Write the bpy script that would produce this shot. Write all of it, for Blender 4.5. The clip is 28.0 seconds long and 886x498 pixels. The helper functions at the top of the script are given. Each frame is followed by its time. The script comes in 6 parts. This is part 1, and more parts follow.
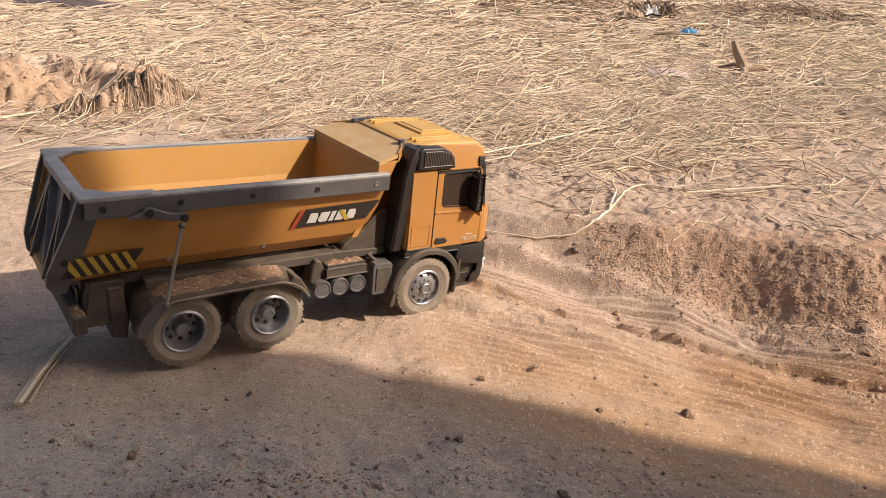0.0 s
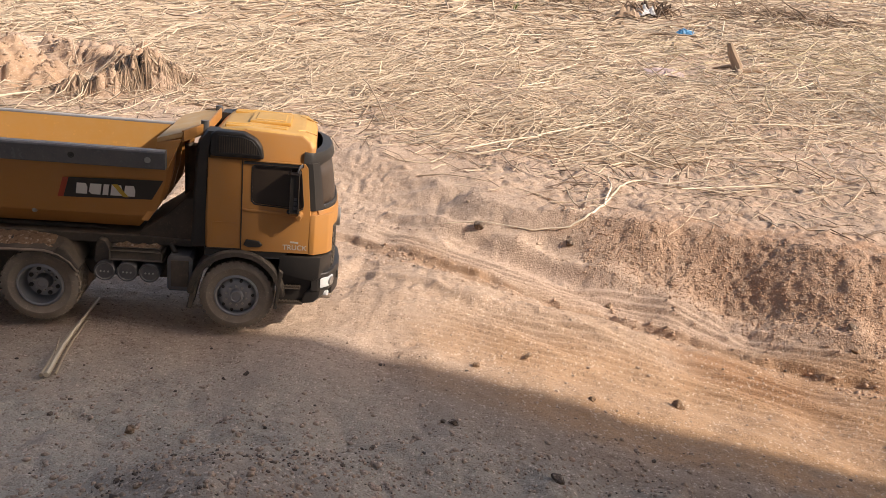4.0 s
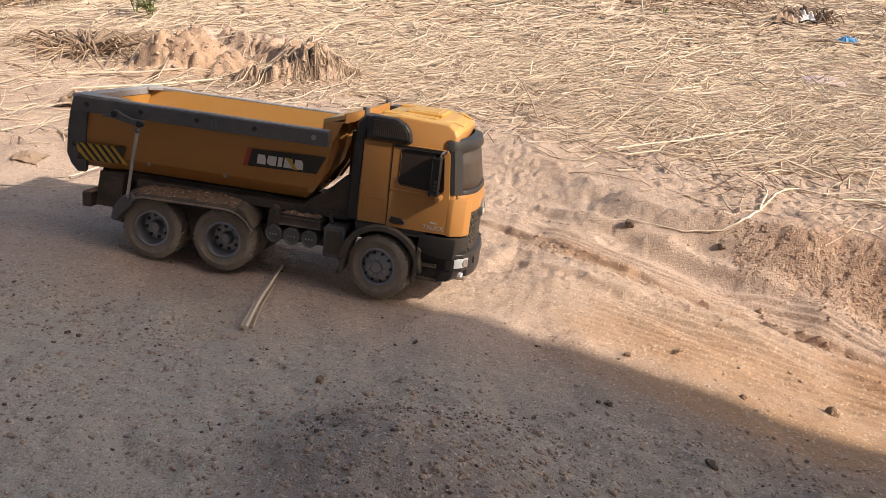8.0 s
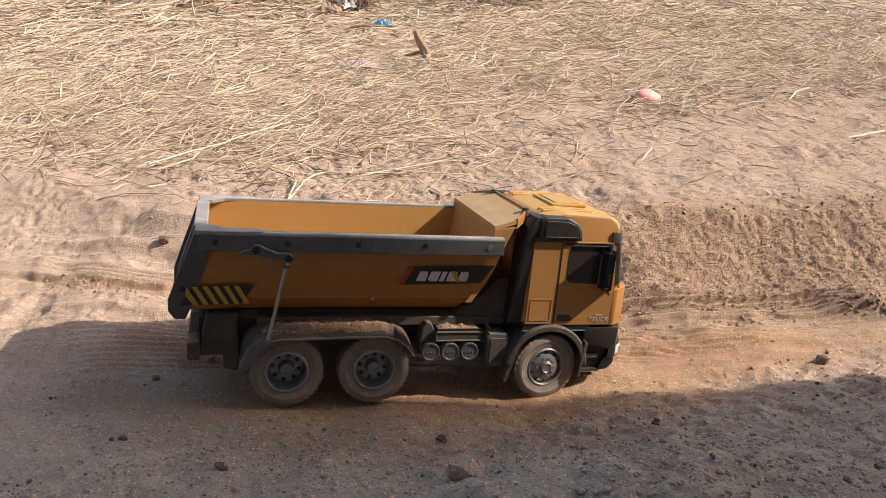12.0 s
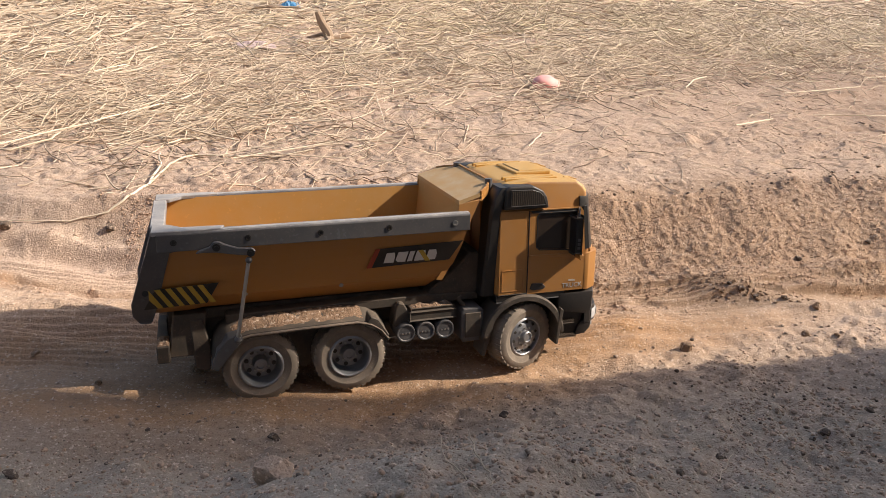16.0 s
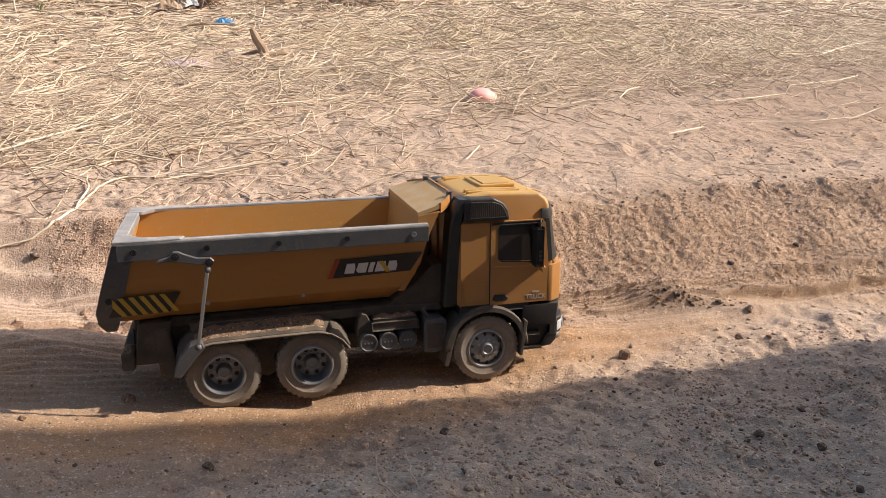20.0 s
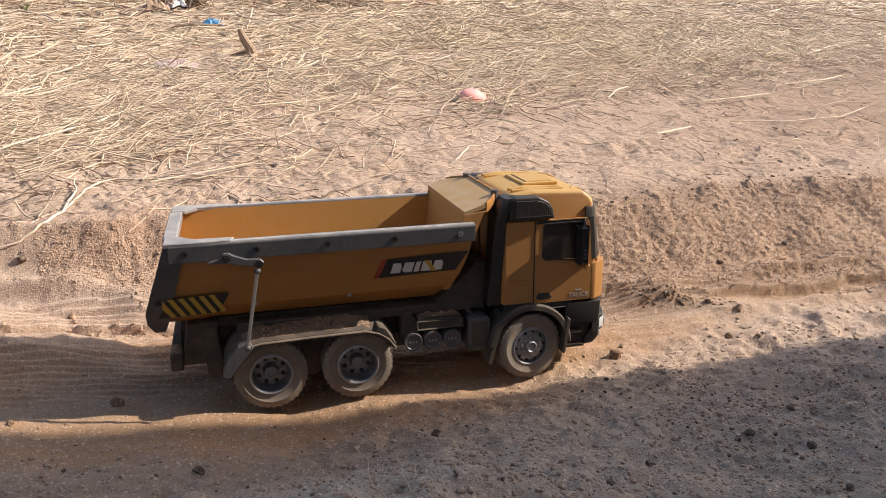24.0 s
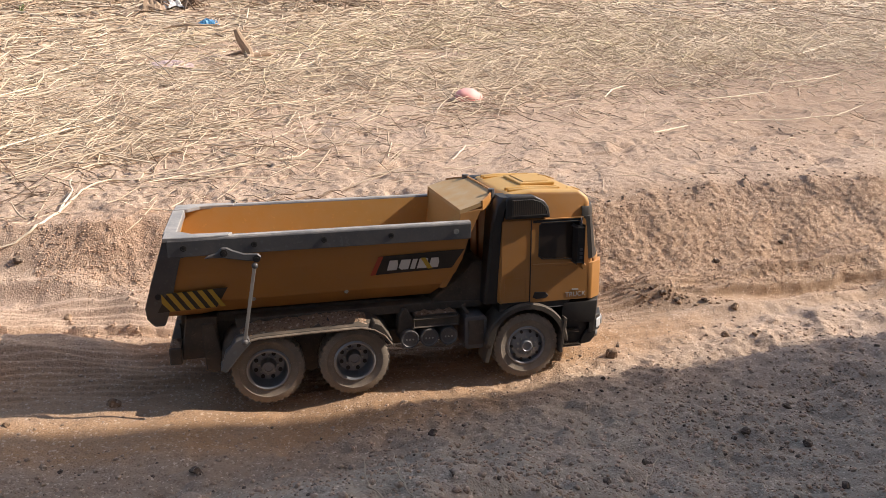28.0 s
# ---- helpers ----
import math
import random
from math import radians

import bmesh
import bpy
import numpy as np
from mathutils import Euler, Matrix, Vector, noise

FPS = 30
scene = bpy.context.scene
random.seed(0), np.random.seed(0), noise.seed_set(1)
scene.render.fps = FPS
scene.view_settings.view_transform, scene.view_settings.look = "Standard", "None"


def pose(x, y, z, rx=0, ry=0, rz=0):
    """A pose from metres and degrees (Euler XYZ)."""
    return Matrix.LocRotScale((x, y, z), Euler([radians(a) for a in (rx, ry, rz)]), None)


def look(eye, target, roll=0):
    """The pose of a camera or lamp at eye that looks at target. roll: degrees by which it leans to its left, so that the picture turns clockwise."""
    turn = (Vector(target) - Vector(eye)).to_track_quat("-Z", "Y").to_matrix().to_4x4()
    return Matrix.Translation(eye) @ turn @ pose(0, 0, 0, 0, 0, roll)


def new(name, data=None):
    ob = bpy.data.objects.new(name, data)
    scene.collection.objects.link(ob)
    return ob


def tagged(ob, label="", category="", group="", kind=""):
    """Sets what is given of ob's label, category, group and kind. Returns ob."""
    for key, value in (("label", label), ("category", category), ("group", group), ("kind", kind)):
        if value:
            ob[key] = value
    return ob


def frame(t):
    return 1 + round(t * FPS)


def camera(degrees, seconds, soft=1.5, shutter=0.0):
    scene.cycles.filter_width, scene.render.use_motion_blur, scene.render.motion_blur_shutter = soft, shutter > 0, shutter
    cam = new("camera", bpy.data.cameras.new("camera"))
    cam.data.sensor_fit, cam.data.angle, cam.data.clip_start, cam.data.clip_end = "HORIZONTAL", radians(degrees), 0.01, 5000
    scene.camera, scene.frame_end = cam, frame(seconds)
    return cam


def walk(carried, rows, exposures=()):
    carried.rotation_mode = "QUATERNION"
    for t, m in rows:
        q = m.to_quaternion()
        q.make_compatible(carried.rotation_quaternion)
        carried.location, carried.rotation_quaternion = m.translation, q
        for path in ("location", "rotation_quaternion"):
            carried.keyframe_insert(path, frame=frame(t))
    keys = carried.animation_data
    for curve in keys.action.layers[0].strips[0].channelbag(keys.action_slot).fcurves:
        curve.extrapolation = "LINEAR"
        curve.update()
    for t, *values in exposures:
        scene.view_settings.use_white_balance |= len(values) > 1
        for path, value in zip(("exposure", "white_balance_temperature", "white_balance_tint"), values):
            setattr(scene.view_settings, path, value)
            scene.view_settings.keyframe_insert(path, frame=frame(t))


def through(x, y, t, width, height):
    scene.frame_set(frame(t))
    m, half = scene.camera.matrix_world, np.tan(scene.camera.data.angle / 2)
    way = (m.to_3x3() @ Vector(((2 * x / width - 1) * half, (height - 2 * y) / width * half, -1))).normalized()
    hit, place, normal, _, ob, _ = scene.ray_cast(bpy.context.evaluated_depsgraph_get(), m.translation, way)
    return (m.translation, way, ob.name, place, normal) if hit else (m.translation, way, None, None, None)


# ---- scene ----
cam = camera(59.5, 28.0, 0.8, 0.0)
PATH = [
    (0, (0.189, 0.081, 0.46), (0.073, 1.905, -0.352), 1.1),
    (0.5, (0.176, 0.066, 0.453), (0.063, 1.89, -0.361), 1.1),
    (1, (0.175, 0.068, 0.452), (0.07, 1.892, -0.362), 1.5),
    (1.5, (0.175, 0.068, 0.452), (0.075, 1.892, -0.363), 2.0),
    (2, (0.174, 0.068, 0.453), (0.079, 1.891, -0.364), 2.4),
    (2.5, (0.176, 0.067, 0.453), (0.084, 1.889, -0.366), 2.7),
    (4.5, (0.178, 0.069, 0.452), (0.091, 1.891, -0.369), 3.1),
    (5, (0.17, 0.011, 0.454), (-0.036, 1.817, -0.381), 3.1),
    (5.5, (0.12, 0.002, 0.453), (-0.257, 1.779, -0.385), 1.9),
    (6, (0.107, -0.003, 0.452), (-0.282, 1.773, -0.382), 2.7),
    (6.5, (0.111, -0.001, 0.454), (-0.281, 1.773, -0.381), 3.6),
    (7, (0.136, 0.001, 0.457), (-0.259, 1.777, -0.373), 3.6),
    (7.5, (0.135, 0.0, 0.459), (-0.257, 1.775, -0.374), 3.3),
    (8, (0.135, 0.002, 0.458), (-0.257, 1.777, -0.376), 2.8),
    (8.5, (0.134, 0.003, 0.457), (-0.255, 1.778, -0.377), 2.2),
    (9, (0.135, 0.002, 0.457), (-0.255, 1.777, -0.377), 1.7),
    (9.5, (0.136, -0.002, 0.456), (-0.255, 1.774, -0.377), 1.5),
    (10, (0.136, -0.001, 0.456), (-0.258, 1.774, -0.378), 1.5),
    (10.5, (0.139, 0.002, 0.455), (-0.255, 1.777, -0.379), 1.3),
    (11, (0.15, 0.016, 0.464), (-0.062, 1.82, -0.373), 2.9),
    (11.2, (0.178, 0.023, 0.469), (0.149, 1.841, -0.364), 3.1),
    (11.4, (0.22, -0.002, 0.481), (0.349, 1.818, -0.338), -0.6),
    (11.5, (0.237, -0.004, 0.486), (0.442, 1.81, -0.331), -1.2),
    (11.8, (0.28, -0.002, 0.479), (0.654, 1.787, -0.332), 0.1),
    (12, (0.314, -0.005, 0.483), (0.8, 1.755, -0.333), 0.8),
    (12.2, (0.333, -0.011, 0.475), (0.928, 1.72, -0.332), 0.9),
    (12.5, (0.371, -0.014, 0.475), (0.988, 1.713, -0.324), 0.0),
    (14.5, (0.44, 0.019, 0.465), (1.049, 1.728, -0.378), 1.6),
    (15, (0.433, 0.017, 0.461), (1.052, 1.722, -0.38), 2.4),
    (15.5, (0.43, 0.01, 0.46), (1.06, 1.711, -0.382), 2.8),
    (16, (0.429, 0.009, 0.458), (1.071, 1.709, -0.376), 2.9),
    (16.5, (0.428, 0.009, 0.458), (1.082, 1.708, -0.372), 3.0),
    (17, (0.427, 0.011, 0.458), (1.091, 1.708, -0.366), 3.1),
    (17.5, (0.443, 0.01, 0.462), (1.131, 1.701, -0.356), 3.4),
    (18, (0.444, 0.009, 0.461), (1.164, 1.692, -0.345), 3.5),
    (18.5, (0.445, 0.009, 0.461), (1.181, 1.686, -0.342), 3.3),
    (19, (0.445, 0.01, 0.461), (1.2, 1.68, -0.339), 3.1),
    (19.5, (0.445, 0.01, 0.461), (1.21, 1.676, -0.339), 2.8),
    (20, (0.445, 0.01, 0.46), (1.215, 1.674, -0.338), 2.7),
    (20.5, (0.446, 0.011, 0.461), (1.219, 1.673, -0.338), 2.5),
    (21, (0.445, 0.01, 0.46), (1.223, 1.671, -0.337), 2.5),
    (21.5, (0.445, 0.01, 0.46), (1.223, 1.671, -0.337), 2.5),
    (23.5, (0.445, 0.012, 0.46), (1.232, 1.669, -0.337), 2.7),
    (24, (0.445, 0.012, 0.461), (1.239, 1.665, -0.336), 2.7),
    (24.5, (0.446, 0.011, 0.461), (1.243, 1.663, -0.336), 2.6),
    (25, (0.445, 0.012, 0.461), (1.247, 1.662, -0.336), 2.7),
    (25.5, (0.445, 0.012, 0.461), (1.25, 1.66, -0.336), 2.6),
    (26, (0.445, 0.01, 0.461), (1.25, 1.659, -0.336), 2.6),
    (26.5, (0.446, 0.01, 0.46), (1.25, 1.659, -0.336), 2.6),
    (27, (0.445, 0.01, 0.461), (1.248, 1.66, -0.336), 2.6),
    (27.5, (0.446, 0.011, 0.46), (1.247, 1.661, -0.336), 2.6),
    (28, (0.446, 0.011, 0.461), (1.246, 1.661, -0.336), 2.6),
]
walk(cam, [(t, look(eye, target, roll)) for t, eye, target, roll in PATH], [(0.0, -0.1, 6850, 12.5), (2.5, -0.1, 6820, 12.5), (5.0, 0.0, 6620, 11), (10.5, 0.0, 6580, 11), (12.5, 0.0, 6560, 11), (17.0, 0.05, 6500, 10), (24.0, 0.07, 6350, 10), (28.0, 0.07, 6350, 10)])


SUN_AZ, SUN_EL = radians(-10.4), radians(36.0)
to_sun = Vector((math.cos(SUN_AZ) * math.cos(SUN_EL), math.sin(SUN_AZ) * math.cos(SUN_EL), math.sin(SUN_EL)))
sun = new("sun", bpy.data.lights.new("sun", "SUN"))
sun.data.energy, sun.data.angle, sun.data.color = 5.4, radians(0.55), (1.0, 0.905, 0.79)
sun.matrix_world = look(to_sun * 20, (0, 0, 0))
world = bpy.data.worlds.new("sky")
scene.world = world
world.use_nodes = True
sky = world.node_tree.nodes.new("ShaderNodeTexSky")
sky.sky_type, sky.sun_disc = "NISHITA", False
sky.sun_elevation, sky.sun_rotation = SUN_EL, radians(90) - SUN_AZ
sky.dust_density, sky.air_density = 3.0, 1.0
world.node_tree.links.new(sky.outputs["Color"], world.node_tree.nodes["Background"].inputs["Color"])
world.node_tree.nodes["Background"].inputs["Strength"].default_value = 0.17

# ---- mesh and material tools ----
def part(name, bm, material, parent=None, label="", smooth=False):
    """Links a bmesh as one mesh object, under a thing or a part where one is given."""
    bmesh.ops.recalc_face_normals(bm, faces=bm.faces)
    me = bpy.data.meshes.new(name)
    bm.to_mesh(me)
    bm.free()
    me.materials.append(material)
    if smooth:
        me.shade_smooth()
        me.set_sharp_from_angle(angle=radians(38))
    ob = new(name, me)
    if parent:
        ob.parent = parent
    if label:
        tagged(ob, label)
    return ob


def arrays(name, verts, faces, material, parent=None, smooth=False):
    """A mesh object from numpy arrays of vertices and of triangles or quads."""
    me = bpy.data.meshes.new(name)
    verts, faces = np.asarray(verts, np.float32), np.asarray(faces, np.int32)
    n, k = faces.shape
    me.vertices.add(len(verts))
    me.vertices.foreach_set("co", verts.ravel())
    me.loops.add(n * k)
    me.loops.foreach_set("vertex_index", faces.ravel())
    me.polygons.add(n)
    me.polygons.foreach_set("loop_start", np.arange(0, n * k, k, dtype=np.int32))
    me.update(calc_edges=True)
    me.validate()
    me.materials.append(material)
    if smooth:
        me.shade_smooth()
    ob = new(name, me)
    if parent:
        ob.parent = parent
    return ob


def box(bm, x0, x1, y0, y1, z0, z1, bevel=0.0, seg=1):
    made = bmesh.ops.create_cube(bm, size=1)["verts"]
    for v in made:
        v.co = Vector(((x0 + x1) / 2 + v.co.x * (x1 - x0), (y0 + y1) / 2 + v.co.y * (y1 - y0), (z0 + z1) / 2 + v.co.z * (z1 - z0)))
    if bevel:
        edges = {e for v in made for e in v.link_edges}
        bmesh.ops.bevel(bm, geom=list(edges), offset=bevel, segments=seg, affect="EDGES", profile=0.6)
    return bm


def prism(bm, outline, axis, a, b, bevel=0.0, seg=1):
    """Extrudes a flat outline from a to b along an axis. axis x: outline in y, z; y: in x, z; z: in x, y."""
    def place(p, q, d):
        return {"x": (d, p, q), "y": (p, d, q), "z": (p, q, d)}[axis]
    low = [bm.verts.new(place(p, q, a)) for p, q in outline]
    high = [bm.verts.new(place(p, q, b)) for p, q in outline]
    n = len(outline)
    faces = [bm.faces.new(low), bm.faces.new(high[::-1])]
    faces += [bm.faces.new((low[i], high[i], high[(i + 1) % n], low[(i + 1) % n])) for i in range(n)]
    bmesh.ops.recalc_face_normals(bm, faces=faces)
    if bevel:
        edges = {e for f in faces for e in f.edges}
        bmesh.ops.bevel(bm, geom=list(edges), offset=bevel, segments=seg, affect="EDGES", profile=0.6)
    return bm


def loft(bm, rings, close=True, caps=True):
    """Joins rings of equally many points, each ring a list of places."""
    rows = [[bm.verts.new(p) for p in ring] for ring in rings]
    n = len(rows[0])
    for low, high in zip(rows, rows[1:]):
        for i in range(n if close else n - 1):
            bm.faces.new((low[i], low[(i + 1) % n], high[(i + 1) % n], high[i]))
    if caps and close:
        bm.faces.new(rows[0][::-1])
        bm.faces.new(rows[-1])
    return bm


def rod(bm, a, b, r, seg=10, r2=None):
    a, b = Vector(a), Vector(b)
    turn = (b - a).to_track_quat("Z", "Y").to_matrix()
    r2 = r if r2 is None else r2
    ring = [Vector((math.cos(2 * math.pi * i / seg), math.sin(2 * math.pi * i / seg), 0)) for i in range(seg)]
    return loft(bm, [[a + turn @ (p * r) for p in ring], [b + turn @ (p * r2) for p in ring]])


def tube(bm, points, radii, seg=6):
    """A bent tapering tube through the given places."""
    rings = []
    for i, p in enumerate(points):
        p = Vector(p)
        way = Vector(points[min(i + 1, len(points) - 1)]) - Vector(points[max(i - 1, 0)])
        turn = way.to_track_quat("Z", "Y").to_matrix()
        rings.append([p + turn @ Vector((radii[i] * math.cos(2 * math.pi * k / seg), radii[i] * math.sin(2 * math.pi * k / seg), 0)) for k in range(seg)])
    return loft(bm, rings)


def lathe(bm, profile, seg=32, centre=(0, 0, 0), closed=False):
    """Turns a profile of (radius, y) round the y axis through centre."""
    c = Vector(centre)
    rows = [[bm.verts.new(c + Vector((r * math.cos(2 * math.pi * i / seg), y, r * math.sin(2 * math.pi * i / seg)))) for i in range(seg)] for r, y in profile]
    pairs = list(zip(rows, rows[1:])) + ([(rows[-1], rows[0])] if closed else [])
    for low, high in pairs:
        for i in range(seg):
            bm.faces.new((low[i], low[(i + 1) % seg], high[(i + 1) % seg], high[i]))
    if not closed:
        for row, (r, y) in ((rows[0], profile[0]), (rows[-1], profile[-1])):
            if r > 1e-6:
                bm.faces.new(row)
    return bm


class Nodes:
    """A node material under construction."""
    def __init__(self, name):
        self.material = bpy.data.materials.new(name)
        self.material.use_nodes = True
        self.tree = self.material.node_tree
        self.shader = self.tree.nodes["Principled BSDF"]

    def add(self, kind, **values):
        node = self.tree.nodes.new("ShaderNode" + kind)
        for key, value in values.items():
            if key in node.inputs:
                node.inputs[key].default_value = value
        return node

    def link(self, out, to):
        self.tree.links.new(out, to)

    def noise(self, scale, detail=4.0, rough=0.55, where="Object"):
        node = self.add("TexNoise", Scale=scale, Detail=detail, Roughness=rough)
        self.link(self.where(where), node.inputs["Vector"])
        return node.outputs["Fac"]

    def where(self, kind):
        if kind == "World":
            return self.add("NewGeometry").outputs["Position"]
        return self.add("TexCoord").outputs[kind]

    def curve(self, value, low, high, to_low=0.0, to_high=1.0):
        node = self.add("MapRange")
        node.inputs["From Min"].default_value, node.inputs["From Max"].default_value = low, high
        node.inputs["To Min"].default_value, node.inputs["To Max"].default_value = to_low, to_high
        self.link(value, node.inputs["Value"])
        return node.outputs["Result"]

    def mix(self, factor, a, b):
        node = self.tree.nodes.new("ShaderNodeMix")
        node.data_type = "RGBA"
        if isinstance(factor, (int, float)):
            node.inputs[0].default_value = factor
        else:
            self.link(factor, node.inputs[0])
        for value, slot in ((a, node.inputs[6]), (b, node.inputs[7])):
            if isinstance(value, tuple):
                slot.default_value = (*value, 1)
            else:
                self.link(value, slot)
        return node.outputs[2]

    def sums(self, how, a, b):
        node = self.tree.nodes.new("ShaderNodeMath")
        node.operation = how
        for value, slot in ((a, node.inputs[0]), (b, node.inputs[1])):
            if isinstance(value, (int, float)):
                slot.default_value = value
            else:
                self.link(value, slot)
        return node.outputs[0]

    def bump(self, height, strength, distance, normal=None):
        node = self.add("Bump", Strength=strength, Distance=distance)
        self.link(height, node.inputs["Height"])
        if normal:
            self.link(normal, node.inputs["Normal"])
        return node.outputs["Normal"]

    def finish(self, colour=None, roughness=None, normal=None, metallic=0.0, **more):
        for value, key in ((colour, "Base Color"), (roughness, "Roughness"), (normal, "Normal")):
            if value is None:
                continue
            if isinstance(value, tuple):
                self.shader.inputs[key].default_value = (*value, 1)
            elif isinstance(value, (int, float)):
                self.shader.inputs[key].default_value = value
            else:
                self.link(value, self.shader.inputs[key])
        self.shader.inputs["Metallic"].default_value = metallic
        for key, value in more.items():
            self.shader.inputs[key.replace("_", " ")].default_value = value
        return self.material

# ---- materials ----
def earth_material(name, pale, deep, dark, grit=0.5, tone_patches=()):
    """Loose sandy soil: two tones, dark crumbs, grains of sand and fine relief."""
    n = Nodes(name)
    broad, mid = n.noise(3.2, 5, 0.6, "World"), n.noise(24, 5, 0.6, "World")
    fine, grains = n.noise(330, 3, 0.7, "World"), n.noise(900, 2, 0.7, "World")
    tone = n.mix(n.curve(broad, 0.38, 0.62), pale, deep)
    tone = n.mix(n.curve(mid, 0.5, 0.78, 0, 0.45), tone, deep)
    for (sx, sy, wide, turn), patch_tone in tone_patches:
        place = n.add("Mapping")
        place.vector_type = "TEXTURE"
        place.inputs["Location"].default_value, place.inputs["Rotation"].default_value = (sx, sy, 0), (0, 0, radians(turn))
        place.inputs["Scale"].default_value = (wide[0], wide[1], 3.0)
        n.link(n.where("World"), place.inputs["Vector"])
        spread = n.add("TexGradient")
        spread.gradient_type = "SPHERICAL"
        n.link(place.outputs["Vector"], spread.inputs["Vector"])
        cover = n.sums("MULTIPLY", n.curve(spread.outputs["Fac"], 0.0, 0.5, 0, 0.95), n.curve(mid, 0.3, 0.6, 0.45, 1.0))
        tone = n.mix(cover, tone, patch_tone)
    tone = n.mix(n.curve(fine, 0.56, 0.74, 0, grit), tone, dark)
    pieces = n.add("TexVoronoi", Scale=130.0)
    n.link(n.where("World"), pieces.inputs["Vector"])
    tone = n.mix(n.curve(pieces.outputs["Color"], 0.04, 0.10, 0.40 * grit, 0), tone, dark)
    grit_cells = n.add("TexVoronoi", Scale=420.0)
    n.link(n.where("World"), grit_cells.inputs["Vector"])
    tone = n.mix(n.curve(grit_cells.outputs["Color"], 0.12, 0.26, 1.2 * grit, 0), tone, dark)
    tone = n.mix(n.curve(grit_cells.outputs["Color"], 0.76, 0.88, 0, 0.5), tone, (0.82, 0.66, 0.52))
    specks = n.noise(95, 3, 0.65, "World")
    tone = n.mix(n.curve(specks, 0.60, 0.70, 0, 0.75 * grit), tone, dark)
    tone = n.mix(n.curve(grains, 0.6, 0.8, 0, 0.2), tone, (0.88, 0.71, 0.55))
    cells = n.add("TexVoronoi", Scale=230.0)
    n.link(n.where("World"), cells.inputs["Vector"])
    relief = n.bump(n.curve(cells.outputs["Distance"], 0.0, 0.8, 1.0, 0.0), 0.08, 0.0030)
    relief = n.bump(n.curve(grit_cells.outputs["Distance"], 0.0, 0.8, 1.0, 0.0), 0.34, 0.0018, relief)
    relief = n.bump(fine, 0.55, 0.0030, relief)
    relief = n.bump(n.noise(560, 2, 0.6, "World"), 0.5, 0.0022, relief)
    relief = n.bump(specks, 0.22, 0.006, relief)
    relief = n.bump(mid, 0.3, 0.006, relief)
    return n.finish(tone, 0.95, relief, Specular_IOR_Level=0.12)


def stalk_material(name, light, brown, green=None):
    """Dry straw: each stalk has its own tone."""
    n = Nodes(name)
    pick = n.add("NewGeometry").outputs["Random Per Island"]
    ramp_node = n.add("ValToRGB")
    ramp_node.color_ramp.elements[0].color, ramp_node.color_ramp.elements[1].color = (*brown, 1), (*light, 1)
    ramp_node.color_ramp.elements[0].position, ramp_node.color_ramp.elements[1].position = 0.05, 0.95
    middle = ramp_node.color_ramp.elements.new(0.45)
    middle.color = (*[0.55 * a + 0.45 * b for a, b in zip(light, brown)], 1)
    if green:
        extra = ramp_node.color_ramp.elements.new(0.72)
        extra.color = (*green, 1)
    n.link(pick, ramp_node.inputs["Fac"])
    streak = n.noise(60, 3, 0.6, "World")
    tone = n.mix(n.curve(streak, 0.35, 0.75, 0, 0.28), ramp_node.outputs["Color"], brown)
    return n.finish(tone, 0.6, None, Specular_IOR_Level=0.35)


def dusty_material(name, colour, rough, dust=0.35, metal=0.0, scratch=0.0, dust_colour=(0.36, 0.25, 0.16)):
    """A painted or moulded surface with fine dust: more of it on faces that look up."""
    n = Nodes(name)
    up = n.add("SeparateXYZ")
    n.link(n.add("NewGeometry").outputs["Normal"], up.inputs["Vector"])
    cloud, speck = n.noise(38, 5, 0.6), n.noise(420, 3, 0.65)
    cover = n.sums("MULTIPLY", n.curve(up.outputs["Z"], -0.3, 1.0, 0.35, 1.0), n.curve(cloud, 0.3, 0.75, 0.25, 1.0))
    cover = n.sums("MULTIPLY", cover, dust)
    cover = n.sums("ADD", cover, n.sums("MULTIPLY", n.curve(speck, 0.58, 0.75), dust * 0.5))
    tone = n.mix(cover, colour, dust_colour)
    if scratch:
        lines = n.noise(160, 2, 0.5)
        tone = n.mix(n.curve(lines, 0.66, 0.7, 0, scratch), tone, tuple(min(1, c * 1.5 + 0.04) for c in colour))
    gloss = n.curve(cover, 0.0, 0.5, rough, min(1, rough + 0.35))
    return n.finish(tone, gloss, n.bump(speck, 0.12, 0.0004), metallic=metal)


